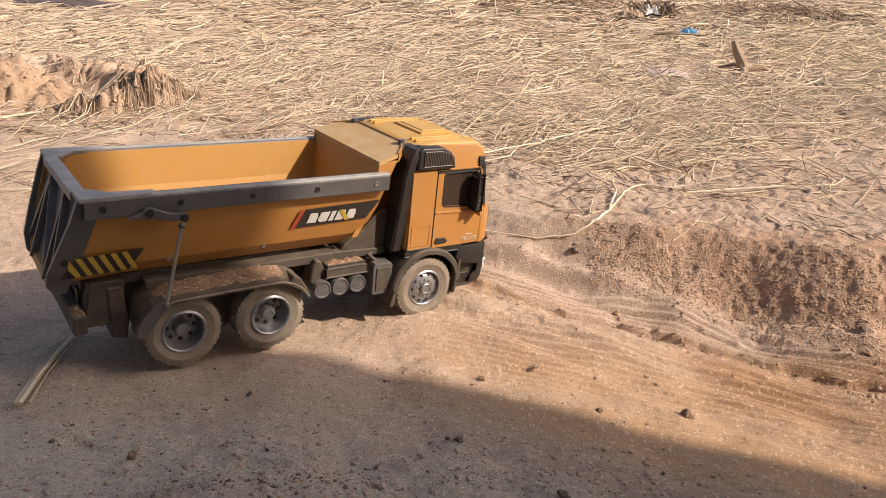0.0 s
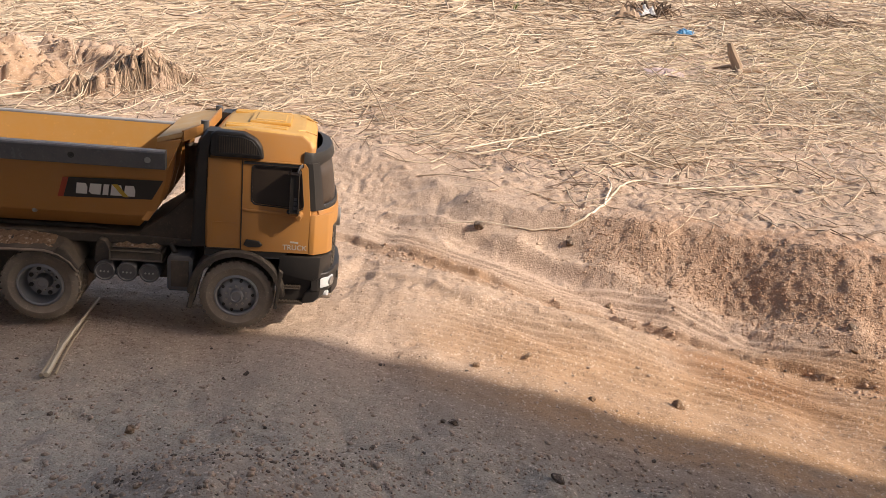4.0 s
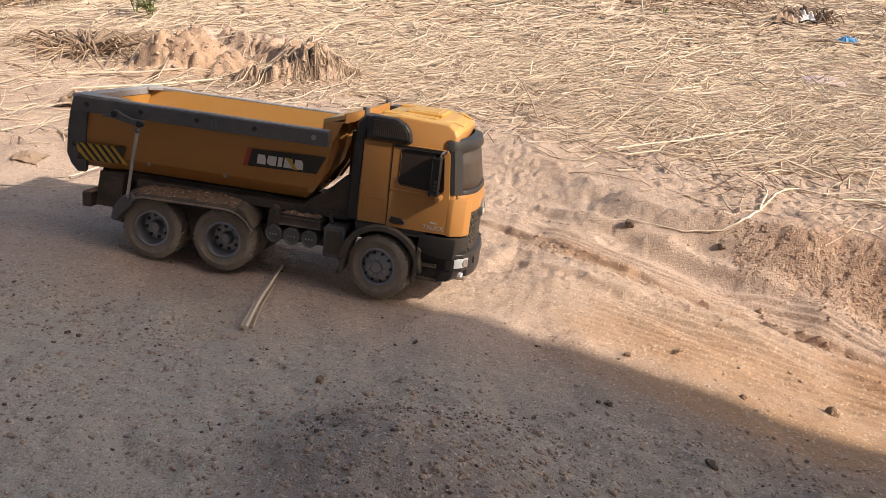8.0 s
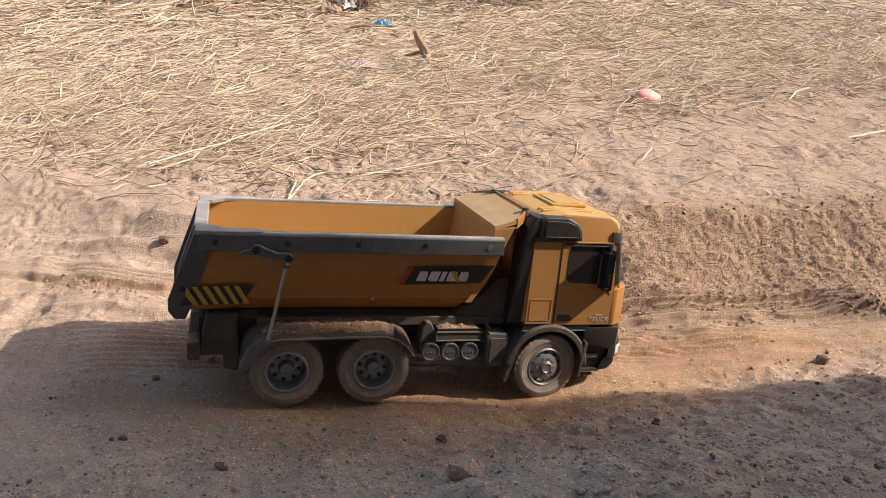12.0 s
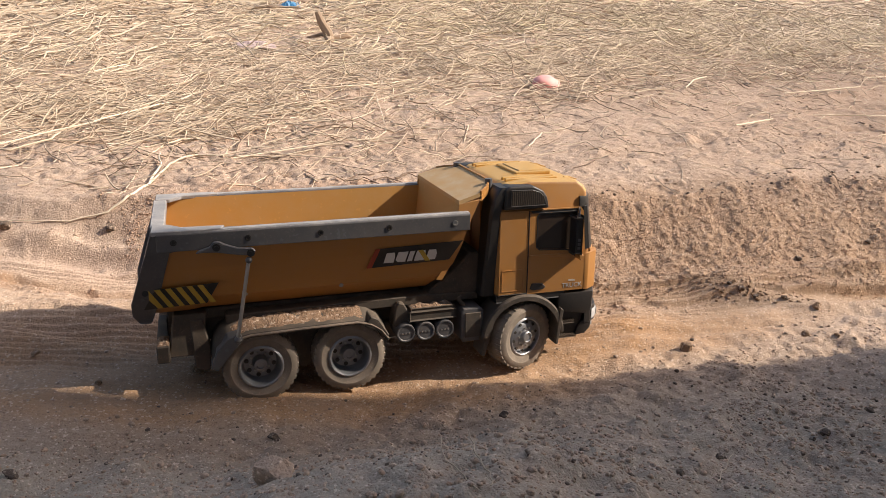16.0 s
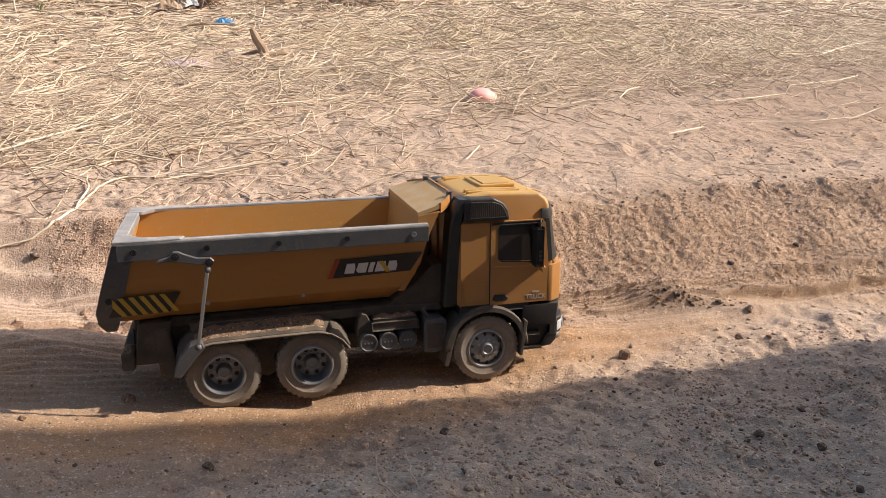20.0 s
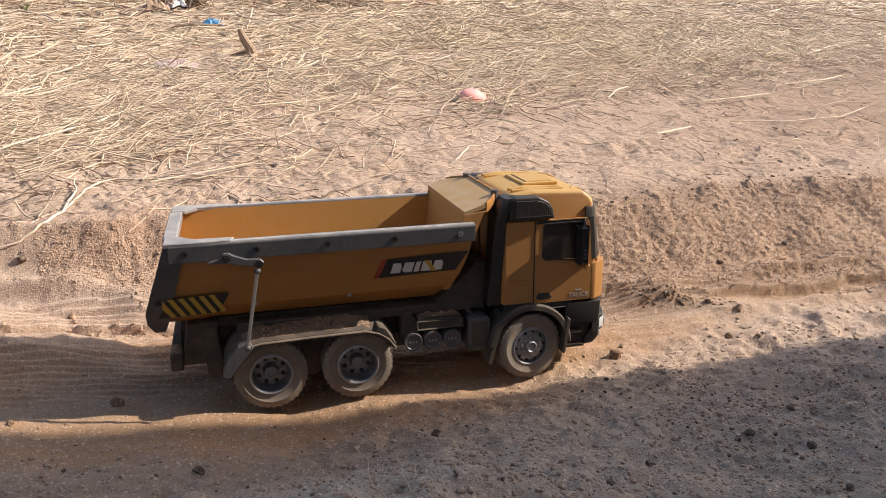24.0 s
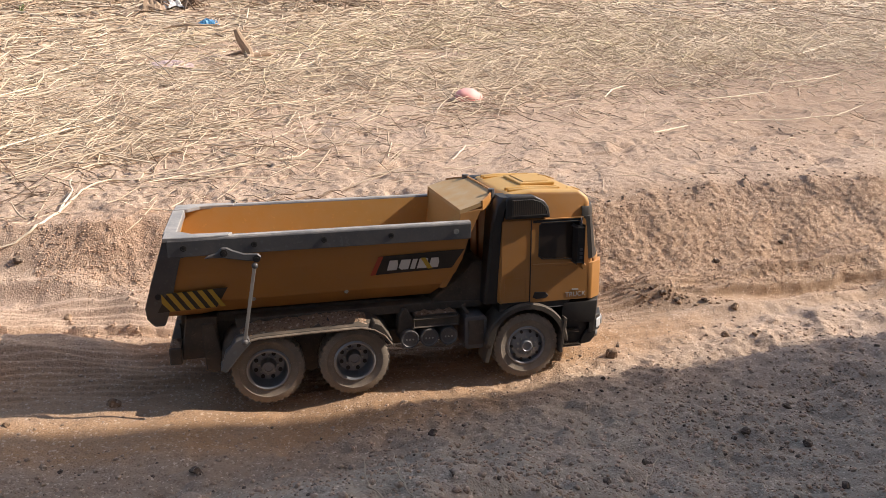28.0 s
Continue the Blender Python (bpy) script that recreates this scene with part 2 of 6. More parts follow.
# near patches mix darker mound soil with the house's shade put into the colour
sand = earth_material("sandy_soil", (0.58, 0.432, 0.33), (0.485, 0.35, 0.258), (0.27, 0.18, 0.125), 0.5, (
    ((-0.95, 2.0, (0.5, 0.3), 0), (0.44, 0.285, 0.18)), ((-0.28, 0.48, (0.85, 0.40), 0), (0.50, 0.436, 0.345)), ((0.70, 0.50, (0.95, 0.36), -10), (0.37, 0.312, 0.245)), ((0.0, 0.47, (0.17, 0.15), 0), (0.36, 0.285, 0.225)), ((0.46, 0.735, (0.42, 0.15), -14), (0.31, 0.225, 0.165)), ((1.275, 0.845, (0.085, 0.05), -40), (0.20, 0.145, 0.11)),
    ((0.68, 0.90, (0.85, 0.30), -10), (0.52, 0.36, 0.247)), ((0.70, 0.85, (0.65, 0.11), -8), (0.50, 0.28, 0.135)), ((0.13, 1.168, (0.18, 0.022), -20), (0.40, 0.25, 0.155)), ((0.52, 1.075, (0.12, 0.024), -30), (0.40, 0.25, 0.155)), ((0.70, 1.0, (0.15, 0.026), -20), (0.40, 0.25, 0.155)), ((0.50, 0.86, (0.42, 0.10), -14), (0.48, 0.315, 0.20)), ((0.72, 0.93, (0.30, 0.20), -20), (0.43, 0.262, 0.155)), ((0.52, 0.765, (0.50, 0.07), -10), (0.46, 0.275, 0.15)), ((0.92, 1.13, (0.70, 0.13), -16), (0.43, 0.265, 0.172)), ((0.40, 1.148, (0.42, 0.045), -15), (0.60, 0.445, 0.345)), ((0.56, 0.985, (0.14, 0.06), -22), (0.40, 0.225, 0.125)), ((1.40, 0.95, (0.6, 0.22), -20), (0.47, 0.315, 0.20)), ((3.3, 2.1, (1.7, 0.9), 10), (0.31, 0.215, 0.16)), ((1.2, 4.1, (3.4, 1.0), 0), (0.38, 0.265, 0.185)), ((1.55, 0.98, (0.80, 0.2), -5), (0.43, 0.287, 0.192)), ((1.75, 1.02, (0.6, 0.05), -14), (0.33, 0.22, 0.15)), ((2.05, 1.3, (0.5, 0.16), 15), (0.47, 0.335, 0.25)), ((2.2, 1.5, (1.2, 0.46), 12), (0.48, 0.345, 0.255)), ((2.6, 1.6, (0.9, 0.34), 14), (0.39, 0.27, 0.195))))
crumb_mat = earth_material("soil_crumb", (0.52, 0.385, 0.29), (0.42, 0.30, 0.215), (0.20, 0.135, 0.095), 0.4)
bank_crumb = earth_material("pale_bank_crumb", (0.55, 0.375, 0.265), (0.46, 0.305, 0.21), (0.30, 0.19, 0.125), 0.2)
guard_soil = earth_material("damp_guard_soil", (0.36, 0.235, 0.155), (0.28, 0.175, 0.11), (0.14, 0.085, 0.055), 0.6)
crust = earth_material("loose_clod", (0.36, 0.245, 0.16), (0.26, 0.165, 0.105), (0.12, 0.075, 0.05), 0.6)
pebble_mat = earth_material("dark_pebble", (0.20, 0.15, 0.115), (0.13, 0.095, 0.075), (0.06, 0.045, 0.038), 0.5)
straw_pale = stalk_material("pale_straw", (0.75, 0.615, 0.46), (0.53, 0.40, 0.285))
straw_dull = stalk_material("dull_brown_straw", (0.60, 0.45, 0.31), (0.36, 0.25, 0.165))
straw_bright = stalk_material("bleached_straw", (0.88, 0.77, 0.60), (0.62, 0.49, 0.34))
straw_green = stalk_material("greenish_straw", (0.86, 0.73, 0.50), (0.38, 0.27, 0.17), (0.64, 0.52, 0.33))
twig_mat = stalk_material("weathered_twig", (0.66, 0.54, 0.38), (0.36, 0.26, 0.17))
dark_root = stalk_material("dark_rootlet", (0.30, 0.20, 0.13), (0.10, 0.065, 0.042))
brown_root = stalk_material("soil_coated_rootlet", (0.42, 0.30, 0.20), (0.19, 0.125, 0.08))
leaf_green = stalk_material("weed_leaf", (0.26, 0.31, 0.11), (0.12, 0.15, 0.05))
plaster = dusty_material("grey_plaster", (0.27, 0.265, 0.26), 0.9, 0.1, 0.0, 0.0, (0.30, 0.28, 0.26))

yellow = dusty_material("orange_yellow_paint", (0.478, 0.206, 0.042), 0.38, 0.44, 0.0, 0.0, (0.34, 0.24, 0.155))
# paler yellow than the sides: dust plus sky sheen put into the colour
roof_yellow = dusty_material("dusty_sheen_roof_paint", (0.58, 0.30, 0.040), 0.34, 0.58, 0.0, 0.0, (0.56, 0.40, 0.22))
yellow_in = dusty_material("bed_inner_paint", (0.49, 0.235, 0.042), 0.45, 0.50, 0.0, 0.2, (0.50, 0.345, 0.19))
slate = dusty_material("slate_grey_plastic", (0.068, 0.071, 0.078), 0.36, 0.34, 0.0, 0.5, (0.40, 0.32, 0.26))
black = dusty_material("black_plastic", (0.017, 0.016, 0.016), 0.42, 0.08)
chassis_dusty = dusty_material("sand_dusted_black", (0.028, 0.025, 0.022), 0.6, 0.46, 0.0, 0.0, (0.38, 0.28, 0.195))
guard_dust = dusty_material("dusty_guard_rim", (0.16, 0.125, 0.095), 0.7, 0.8, 0.0, 0.0, (0.45, 0.34, 0.25))
chassis_black = dusty_material("dusty_black_chassis", (0.028, 0.023, 0.019), 0.6, 0.52, 0.0, 0.0, (0.35, 0.25, 0.17))
rubber = dusty_material("dusty_tyre_rubber", (0.17, 0.138, 0.108), 0.95, 1.0, 0.0, 0.0, (0.44, 0.355, 0.275))
rim_metal = dusty_material("grey_wheel_metal", (0.31, 0.32, 0.34), 0.36, 0.22, 0.7)
scuffed = dusty_material("scuffed_grey_top", (0.15, 0.15, 0.16), 0.32, 0.80, 0.0, 0.6, (0.62, 0.56, 0.50))
guard_sand = dusty_material("sand_dusted_paint", (0.50, 0.26, 0.06), 0.5, 0.85, 0.0, 0.0, (0.55, 0.43, 0.29))
steel = dusty_material("bright_steel", (0.45, 0.44, 0.42), 0.32, 0.25, 0.8)
white = dusty_material("white_decal", (0.75, 0.73, 0.70), 0.5, 0.15)
red = dusty_material("red_decal", (0.42, 0.06, 0.025), 0.5, 0.15)
stripe_yellow = dusty_material("yellow_decal", (0.58, 0.38, 0.05), 0.5, 0.2)
decal_black = dusty_material("black_decal", (0.02, 0.018, 0.017), 0.45, 0.12)
grey_print = dusty_material("silver_print", (0.50, 0.47, 0.43), 0.5, 0.1)
blue_film = dusty_material("blue_plastic_film", (0.05, 0.27, 0.52), 0.4, 0.2)
violet_film = dusty_material("pale_lilac_plastic_film", (0.56, 0.43, 0.44), 0.4, 0.5)
pink_film = dusty_material("pale_pink_foam", (0.90, 0.43, 0.39), 0.6, 0.08)
rag_cloth = dusty_material("dark_faded_cloth", (0.075, 0.062, 0.075), 0.9, 0.2)
bark = dusty_material("dry_bark", (0.38, 0.27, 0.185), 0.9, 0.3)


def glass_material(name, colour, rough, through):
    n = Nodes(name)
    return n.finish(colour, rough, None, Transmission_Weight=through, IOR=1.45)


dark_glass = glass_material("smoked_window", (0.045, 0.032, 0.024), 0.12, 0.0)
screen_glass = dusty_material("dust_streaked_windscreen", (0.034, 0.023, 0.017), 0.34, 0.62, 0.0, 0.0, (0.15, 0.10, 0.07))
lamp_glass = glass_material("clear_lamp_lens", (0.80, 0.80, 0.80), 0.10, 0.3)

# ---- ground ----
def ramp(v, a, b):
    k = np.clip((v - a) / (b - a), 0, 1)
    return k * k * (3 - 2 * k)


def hill(x, y, cx, cy, rx, ry, turn=0.0):
    c, s = math.cos(radians(turn)), math.sin(radians(turn))
    u, v = ((x - cx) * c + (y - cy) * s) / rx, (-(x - cx) * s + (y - cy) * c) / ry
    return np.exp(-(u * u + v * v))


TABLE = np.random.RandomState(5).rand(256, 256)


def grain(x, y, size, turn=0):
    """Smooth lattice noise of that size in metres, -1 to 1."""
    u, v = np.asarray(x) / size + 37.3 * (turn + 1), np.asarray(y) / size + 11.7 * (turn + 2)
    i, j = np.floor(u).astype(int), np.floor(v).astype(int)
    a, b = u - i, v - j
    a, b = a * a * (3 - 2 * a), b * b * (3 - 2 * b)
    i0, i1, j0, j1 = i % 256, (i + 1) % 256, j % 256, (j + 1) % 256
    low = TABLE[i0, j0] * (1 - a) + TABLE[i1, j0] * a
    high = TABLE[i0, j1] * (1 - a) + TABLE[i1, j1] * a
    return (low * (1 - b) + high * b) * 2 - 1


ROAD_X = (-3.0, -1.0, -0.45, -0.1, 0.07, 0.2, 0.3, 0.4, 0.55, 0.7, 0.85, 1.1, 1.6, 2.5, 4.0)
ROAD_Z = (0.01, 0.01, -0.013, -0.033, -0.038, -0.047, -0.061, -0.08, -0.097, -0.101, -0.1, -0.094, -0.085, -0.05, 0.0)


def soft_interp(x, xs, zs):
    """Linear steps between the given stations, rounded over about 10 cm."""
    return sum(np.interp(np.asarray(x) + d, xs, zs) for d in (-0.08, -0.04, 0.0, 0.04, 0.08)) / 5


def road_height(x, y):
    z = soft_interp(x, ROAD_X, ROAD_Z)
    across = np.clip(y - 0.78, -0.5, 0.6)
    flat = 0.2 + 0.13 * ramp(x, 0.05, 0.35)
    z = z - 0.15 * (np.minimum(across, flat) + 0.2 * np.maximum(across - flat, 0))
    z = z + 0.135 * hill(x, y, 0.58, 0.39, 0.26, 0.175)
    z = z + 0.03 * hill(x, y, 1.08, 0.30, 0.2, 0.11)
    z = z + 0.048 * hill(x, y, -0.01, 0.49, 0.11, 0.10, 35)
    z = z + 0.020 * hill(x, y, 1.26, 0.865, 0.10, 0.035, -38)
    return z


def top_line(x):
    return soft_interp(x, (-3, -1.0, 0.0, 0.2, 0.6, 0.9, 1.27, 1.7, 1.95, 3.0, 6.0), (1.8, 1.75, 1.5, 1.3, 1.235, 1.16, 1.095, 1.09, 1.01, 0.9, 0.8))


def foot_line(x):
    return soft_interp(x, (-3, -1.0, 0.0, 0.2, 0.37, 0.5, 0.62, 0.9, 1.2, 1.45, 1.7, 3.0, 6.0), (1.1, 1.15, 1.22, 1.2, 1.15, 1.10, 1.05, 0.98, 0.89, 0.80, 0.72, 0.6, 0.5))


def ground_plain(x, y):
    """The ground's large forms: the rutted road, the cut bank and the field behind it."""
    x, y = np.asarray(x, float), np.asarray(y, float)
    wob = 0.03 * grain(x, y, 0.21) + 0.012 * grain(x, y, 0.07, 1)
    top, foot = top_line(x) + wob * ramp(x, 0.15, 0.35), foot_line(x) + 0.5 * wob
    high = np.maximum(top, foot + 0.05)
    k = 0.45 * ramp(y, foot, high) + 0.55 * np.clip((y - foot) / (high - foot), 0, 1) ** (1.35 + 0.5 * ramp(x, 1.0, 1.3))
    field = 0.010 * grain(x, y, 0.6, 2) - 0.011
    z = road_height(x, y) * (1 - k) + field * k
    near = ramp(y, 0.1, -1.0)
    return z * (1 - near) + 0.0 * near


def lumps(x, y, size, turn):
    """Noise of rounded clods with creases between them, -1 to 1."""
    return 2 * np.abs(grain(x, y, size, turn)) ** 1.1 - 1


PRINTS = ((1.79, 1.27, 25), (2.01, 1.38, -20), (1.93, 1.16, 60), (2.20, 1.30, 10), (1.55, 1.38, 40), (1.30, 1.33, -35), (1.02, 1.42, 15), (2.45, 1.45, 30), (0.95, 1.26, 60), (1.62, 1.20, 5), (0.62, 1.36, -30), (0.12, 1.36, 20), (-0.12, 1.30, 55), (0.0, 1.10, 70), (0.105, 0.902, 30), (0.085, 0.835, 65))


def step_path(x):
    """Where the broken step runs down beside the bank."""
    return soft_interp(x, (-0.3, -0.1, 0.07, 0.18, 0.27, 0.40, 0.46, 0.56, 0.75, 1.0, 1.4, 2.0), (1.30, 1.25, 1.193, 1.156, 1.118, 1.12, 1.11, 1.055, 0.985, 0.92, 0.82, 0.72))


def face_foot(x):
    """Where the crumbling face of the bank begins, behind the pressed lane."""
    return foot_line(x) + 0.045 * ramp(x, 0.22, 0.36) * ramp(x, 0.85, 0.62)


def packed(x, y):
    """How firmly tyres have pressed the soil: a lane above the broken step, a fan of lanes below it."""
    over = y - step_path(x)
    lane = ramp(over, 0.004, 0.012) * ramp(over, 0.060, 0.045) * ramp(x, -0.05, 0.12) * ramp(x, 1.5, 1.0)
    fan = ramp(y, 0.87, 0.92) * ramp(y, 1.035, 1.0) * ramp(x, 0.05, 0.18) * ramp(x, 0.72, 0.55) * ramp(over, -0.01, -0.03)
    return np.maximum(lane, 0.85 * fan) * (0.72 + 0.28 * ramp(grain(x, y, 0.09, 95), -0.5, 0.1))


def relief(x, y):
    """Small unevenness: trampled soil, tyre ruts, crumbling bank."""
    firm = packed(x, y)
    z = 0.0055 * grain(x, y, 0.13, 3) + 0.0034 * grain(x, y, 0.05, 4) + (1 - firm) * (0.0007 * grain(x, y, 0.018, 5) + 0.0008 * grain(x, y, 0.008, 6))
    z = z + ramp(y, 0.80, 0.66) * (1 + 0.7 * ramp(x, 0.35, 0.6)) * (0.0034 * grain(x, y, 0.034, 70) + 0.0008 * lumps(x, y, 0.022, 90) + 0.0018 * grain(x, y, 0.015, 71) + 0.0012 * grain(x, y, 0.0075, 72))
    top, foot = top_line(x), foot_line(x)
    face = ramp(y, face_foot(x) - 0.01, face_foot(x) + 0.05) * ramp(y, top + 0.04, top - 0.02) * ramp(x, 0.2, 0.4)
    z = z + face * (0.003 * grain(x * 1.3, y * 0.7, 0.09, 7) + 0.0008 * grain(x, y, 0.024, 8) + 0.0018 * grain(x, y, 0.0085, 14))
    broken = (0.5 + 0.5 * ramp(grain(x, y, 0.11, 82), -0.4, 0.4)) * (1 - 0.85 * firm)
    lit = (1 - 0.45 * ramp(x, 0.8, 1.1)) * (0.3 * ramp(y, 0.80, 0.88) + 0.7 * ramp(y, 0.98, 1.10)) * ramp(x, -0.75, -0.4) * (1 - 0.6 * face)
    z = z + lit * broken * (0.0016 * lumps(x, y * 1.5, 0.055, 80) + 0.0024 * lumps(x, y * 1.4, 0.022, 81) + 0.0018 * lumps(x, y * 1.2, 0.0115, 83))
    z = z + face * broken * (0.0012 * lumps(x, y, 0.05, 84) + 0.0012 * lumps(x, y, 0.018, 85) + 0.0013 * grain(x, y * 0.25, 0.030, 86) + 0.0016 * grain(x, y, 0.0075, 87))
    brow = np.exp(-((y - top) / 0.022) ** 2) * ramp(x, 0.25, 0.5)
    z = z + brow * (0.006 + 0.006 * ramp(x, 1.0, 1.3)) * np.maximum(grain(x, y, 0.028, 88) - 0.05, 0)
    for px, py, turn in PRINTS:
        k = 1.0 if py > 1.0 else 0.35
        dent = hill(x, y, px, py, 0.040 * k, 0.022 * k, turn)
        z = z - 0.009 * k * dent * (1 + 0.5 * grain(x, y, 0.02, 89)) + 0.005 * k * hill(x, y, px - 0.02 * k, py + 0.025 * k, 0.045 * k, 0.018 * k, turn)
    crumbs = np.maximum(grain(x, y, 0.016, 9) - 0.45, 0)
    z = z + crumbs * 0.0022 * (1 - 0.8 * firm)
    # the trampled edge of the field
    z = z + ramp(y, top, top + 0.06) * ramp(x, 0.1, 0.5) * (0.0018 * grain(x, y, 0.065, 67) + 0.0020 * grain(x, y, 0.019, 68) + 0.0026 * np.maximum(grain(x, y, 0.011, 76) - 0.1, 0) - 0.004 * np.maximum(grain(x, y, 0.05, 69) - 0.3, 0))
    # wheel tracks that run down beside the bank
    for shift, depth in ((-0.03, 0.005), (0.03, 0.004), (-0.13, 0.004)):
        line = soft_interp(x, (-1.2, -0.2, 0.1, 0.35, 0.6, 0.85, 1.3, 2.0), (1.28, 1.25, 1.19, 1.07, 0.94, 0.87, 0.78, 0.70)) + shift
        d = (y - line) / 0.017
        z = z + depth * (-np.exp(-d * d) + 0.7 * np.exp(-((np.abs(d) - 1.9) / 0.7) ** 2)) * (0.7 + 0.5 * grain(x, y, 0.08, 10))
    # a raised lip of sand along the foot of the bank, a broken step and a crest that run down with it
    z = z + 0.024 * hill(x, y, 0.27, 1.065, 0.26, 0.055, -14) + 0.016 * hill(x, y, 0.14, 1.02, 0.28, 0.07)
    wander = 0.007 * grain(x, y, 0.12, 62) + 0.0060 * grain(x, y, 0.03, 63)
    step_line = step_path(x) + wander
    z = z + 0.017 * (0.55 + 0.45 * ramp(grain(x, y, 0.16, 64), -0.4, 0.3)) * ramp(y, step_line - 0.002, step_line + 0.007) * ramp(y, step_line + 0.12, step_line + 0.03) * ramp(x, -0.25, 0.0)
    crest = soft_interp(x, (-0.2, 0.0, 0.187, 0.264, 0.353, 0.44, 0.52, 0.57, 0.8, 1.1, 1.6), (1.38, 1.33, 1.261, 1.228, 1.202, 1.171, 1.138, 1.121, 1.04, 0.955, 0.83)) + 0.4 * wander
    z = z + 0.014 * np.exp(-((y - crest) / 0.016) ** 2) * ramp(x, -0.1, 0.1)
    for shift, high, wide in ((-0.052, 0.005, 0.008), (0.046, 0.006, 0.009), (0.082, 0.005, 0.010), (-0.10, 0.004, 0.010)):
        z = z + high * np.exp(-((y - step_line - shift - 0.5 * wander) / wide) ** 2) * (0.5 + 0.5 * ramp(grain(x, y, 0.22, 65), -0.5, 0.3)) * ramp(x, -0.2, 0.05)
    # the lines that the tyres left
    lanes = 0.0046 * np.sin((y - step_path(x) + 0.004 * grain(x, y, 0.15, 97)) * 560) * ramp(y - step_line, -0.005, 0.01)
    fans = 0.0040 * np.sin((y + 0.10 * x + 0.35 * np.maximum(x - 0.3, 0) ** 2 + 0.006 * grain(x, y, 0.12, 98)) * 480) * (0.45 + 0.55 * ramp(grain(x, y, 0.06, 96), -0.4, 0.4)) * ramp(y - step_line, -0.005, -0.02)
    far = ramp(y, 0.80, 0.86) * ramp(y, foot - 0.01, foot - 0.08) * ramp(x, 0.5, 0.7)
    return z + firm * (lanes + fans) + (1 - firm) * far * 0.0016 * np.sin((y + 0.35 * x + 0.01 * grain(x, y, 0.1, 11)) * 520)


def ridge(x, y, line, front, back):
    """A crest through (x, y, height) places: steep on the near side, easy behind."""
    z = np.zeros(np.broadcast(x, y).shape)
    for (x0, y0, h0), (x1, y1, h1) in zip(line, line[1:]):
        dx, dy = x1 - x0, y1 - y0
        f = np.clip(((x - x0) * dx + (y - y0) * dy) / (dx * dx + dy * dy), 0, 1)
        ox, oy = x - x0 - f * dx, y - y0 - f * dy
        d = np.hypot(ox, oy)
        wide = np.where(oy < 0, front, back)
        z = np.maximum(z, (h0 + f * (h1 - h0)) * np.exp(-(d / wide) ** 3))
    return z


CREST = ((-0.95, 1.85, 0.008), (-0.88, 1.86, 0.022), (-0.80, 1.88, 0.045), (-0.74, 1.90, 0.072), (-0.66, 1.93, 0.098), (-0.61, 1.965, 0.06), (-0.55, 2.0, 0.0))
BACK_RIM = ((-1.12, 1.98, 0.095), (-1.15, 2.14, 0.065), (-1.22, 2.32, 0.045), (-1.08, 2.31, 0.045), (-0.95, 2.25, 0.05), (-0.84, 2.17, 0.05), (-0.72, 2.04, 0.07), (-0.67, 1.96, 0.085))


def mound_height(x, y):
    """The eroded heap with a hollow in it beside the stubble, and its small kin."""
    wx, wy = x + 0.014 * grain(x, y, 0.05, 60), y + 0.014 * grain(x, y, 0.05, 61)
    flute = 0.5 + 0.5 * np.sin((wx * 1.0 + wy * 0.35) * 210)
    z = ridge(wx, wy, CREST, 0.062, 0.06) * (1 - 0.12 * flute * ramp(x, -0.92, -0.8))
    z = np.maximum(z, ridge(wx, wy, BACK_RIM, 0.045, 0.09))
    heap = 0.098 * np.minimum(1.0, 1.25 * hill(wx, wy, -1.075, 1.99, 0.105, 0.115)) + 0.05 * hill(wx, wy, -0.95, 1.96, 0.09, 0.08)
    z = np.maximum(z, heap)
    z = z + (0.020 * lumps(x, y, 0.07, 12) + 0.012 * lumps(x, y, 0.028, 13) + 0.005 * grain(x, y, 0.012, 15)) * np.minimum(1, np.abs(z) / 0.03)
    return z - 0.03 * hill(x, y, -1.0, 2.1, 0.14, 0.08) + 0.10 * hill(x, y, -0.02, 4.62, 0.35, 0.2)


def ground_height(x, y):
    x, y = np.asarray(x, float), np.asarray(y, float)
    return ground_plain(x, y) + relief(x, y) * ramp(y, -0.6, 0.1) + mound_height(x, y)


def stretch(fine0, fine1, step, low, high):
    """Stations that are even between fine0 and fine1 and widen outwards to low and high."""
    core = list(np.arange(fine0, fine1 + step / 2, step))
    d, a = step, core[0]
    left = []
    while a > low:
        d *= 1.12
        a -= d
        left.append(a)
    d, a = step, core[-1]
    right = []
    while a < high:
        d *= (1.008 if a < 2.3 else 1.025) if a < 4 else 1.12
        a += d
        right.append(a)
    return np.array(left[::-1] + core + right)


gx, gy = stretch(-1.28, 1.9, 0.0037, -70, 70), stretch(0.30, 1.32, 0.0024, -70, 90)
X, Y = np.meshgrid(gx, gy)
Z = ground_height(X, Y)
idx = np.arange(X.size).reshape(X.shape)
quads = np.stack([idx[:-1, :-1], idx[:-1, 1:], idx[1:, 1:], idx[1:, :-1]], -1).reshape(-1, 4)
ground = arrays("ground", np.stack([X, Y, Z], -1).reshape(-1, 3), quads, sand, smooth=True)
tagged(ground, "pale sandy soil with tyre ruts and a crumbling cut bank", "ground", kind="structure")

# the unseen plastered house: its corner shades the near side, its long wall dims skylight
bm = bmesh.new()
prism(bm, [(3.2, 0.296), (6.6, -0.8), (6.6, -5.0), (-6.5, -5.0), (-6.5, -0.8), (2.7, -0.8)], "z", -0.3, 3.4, 0.008)
house = part("wall_east", bm, plaster)
tagged(house, "unseen plain plastered house wall that shades the track", "wall", kind="structure")

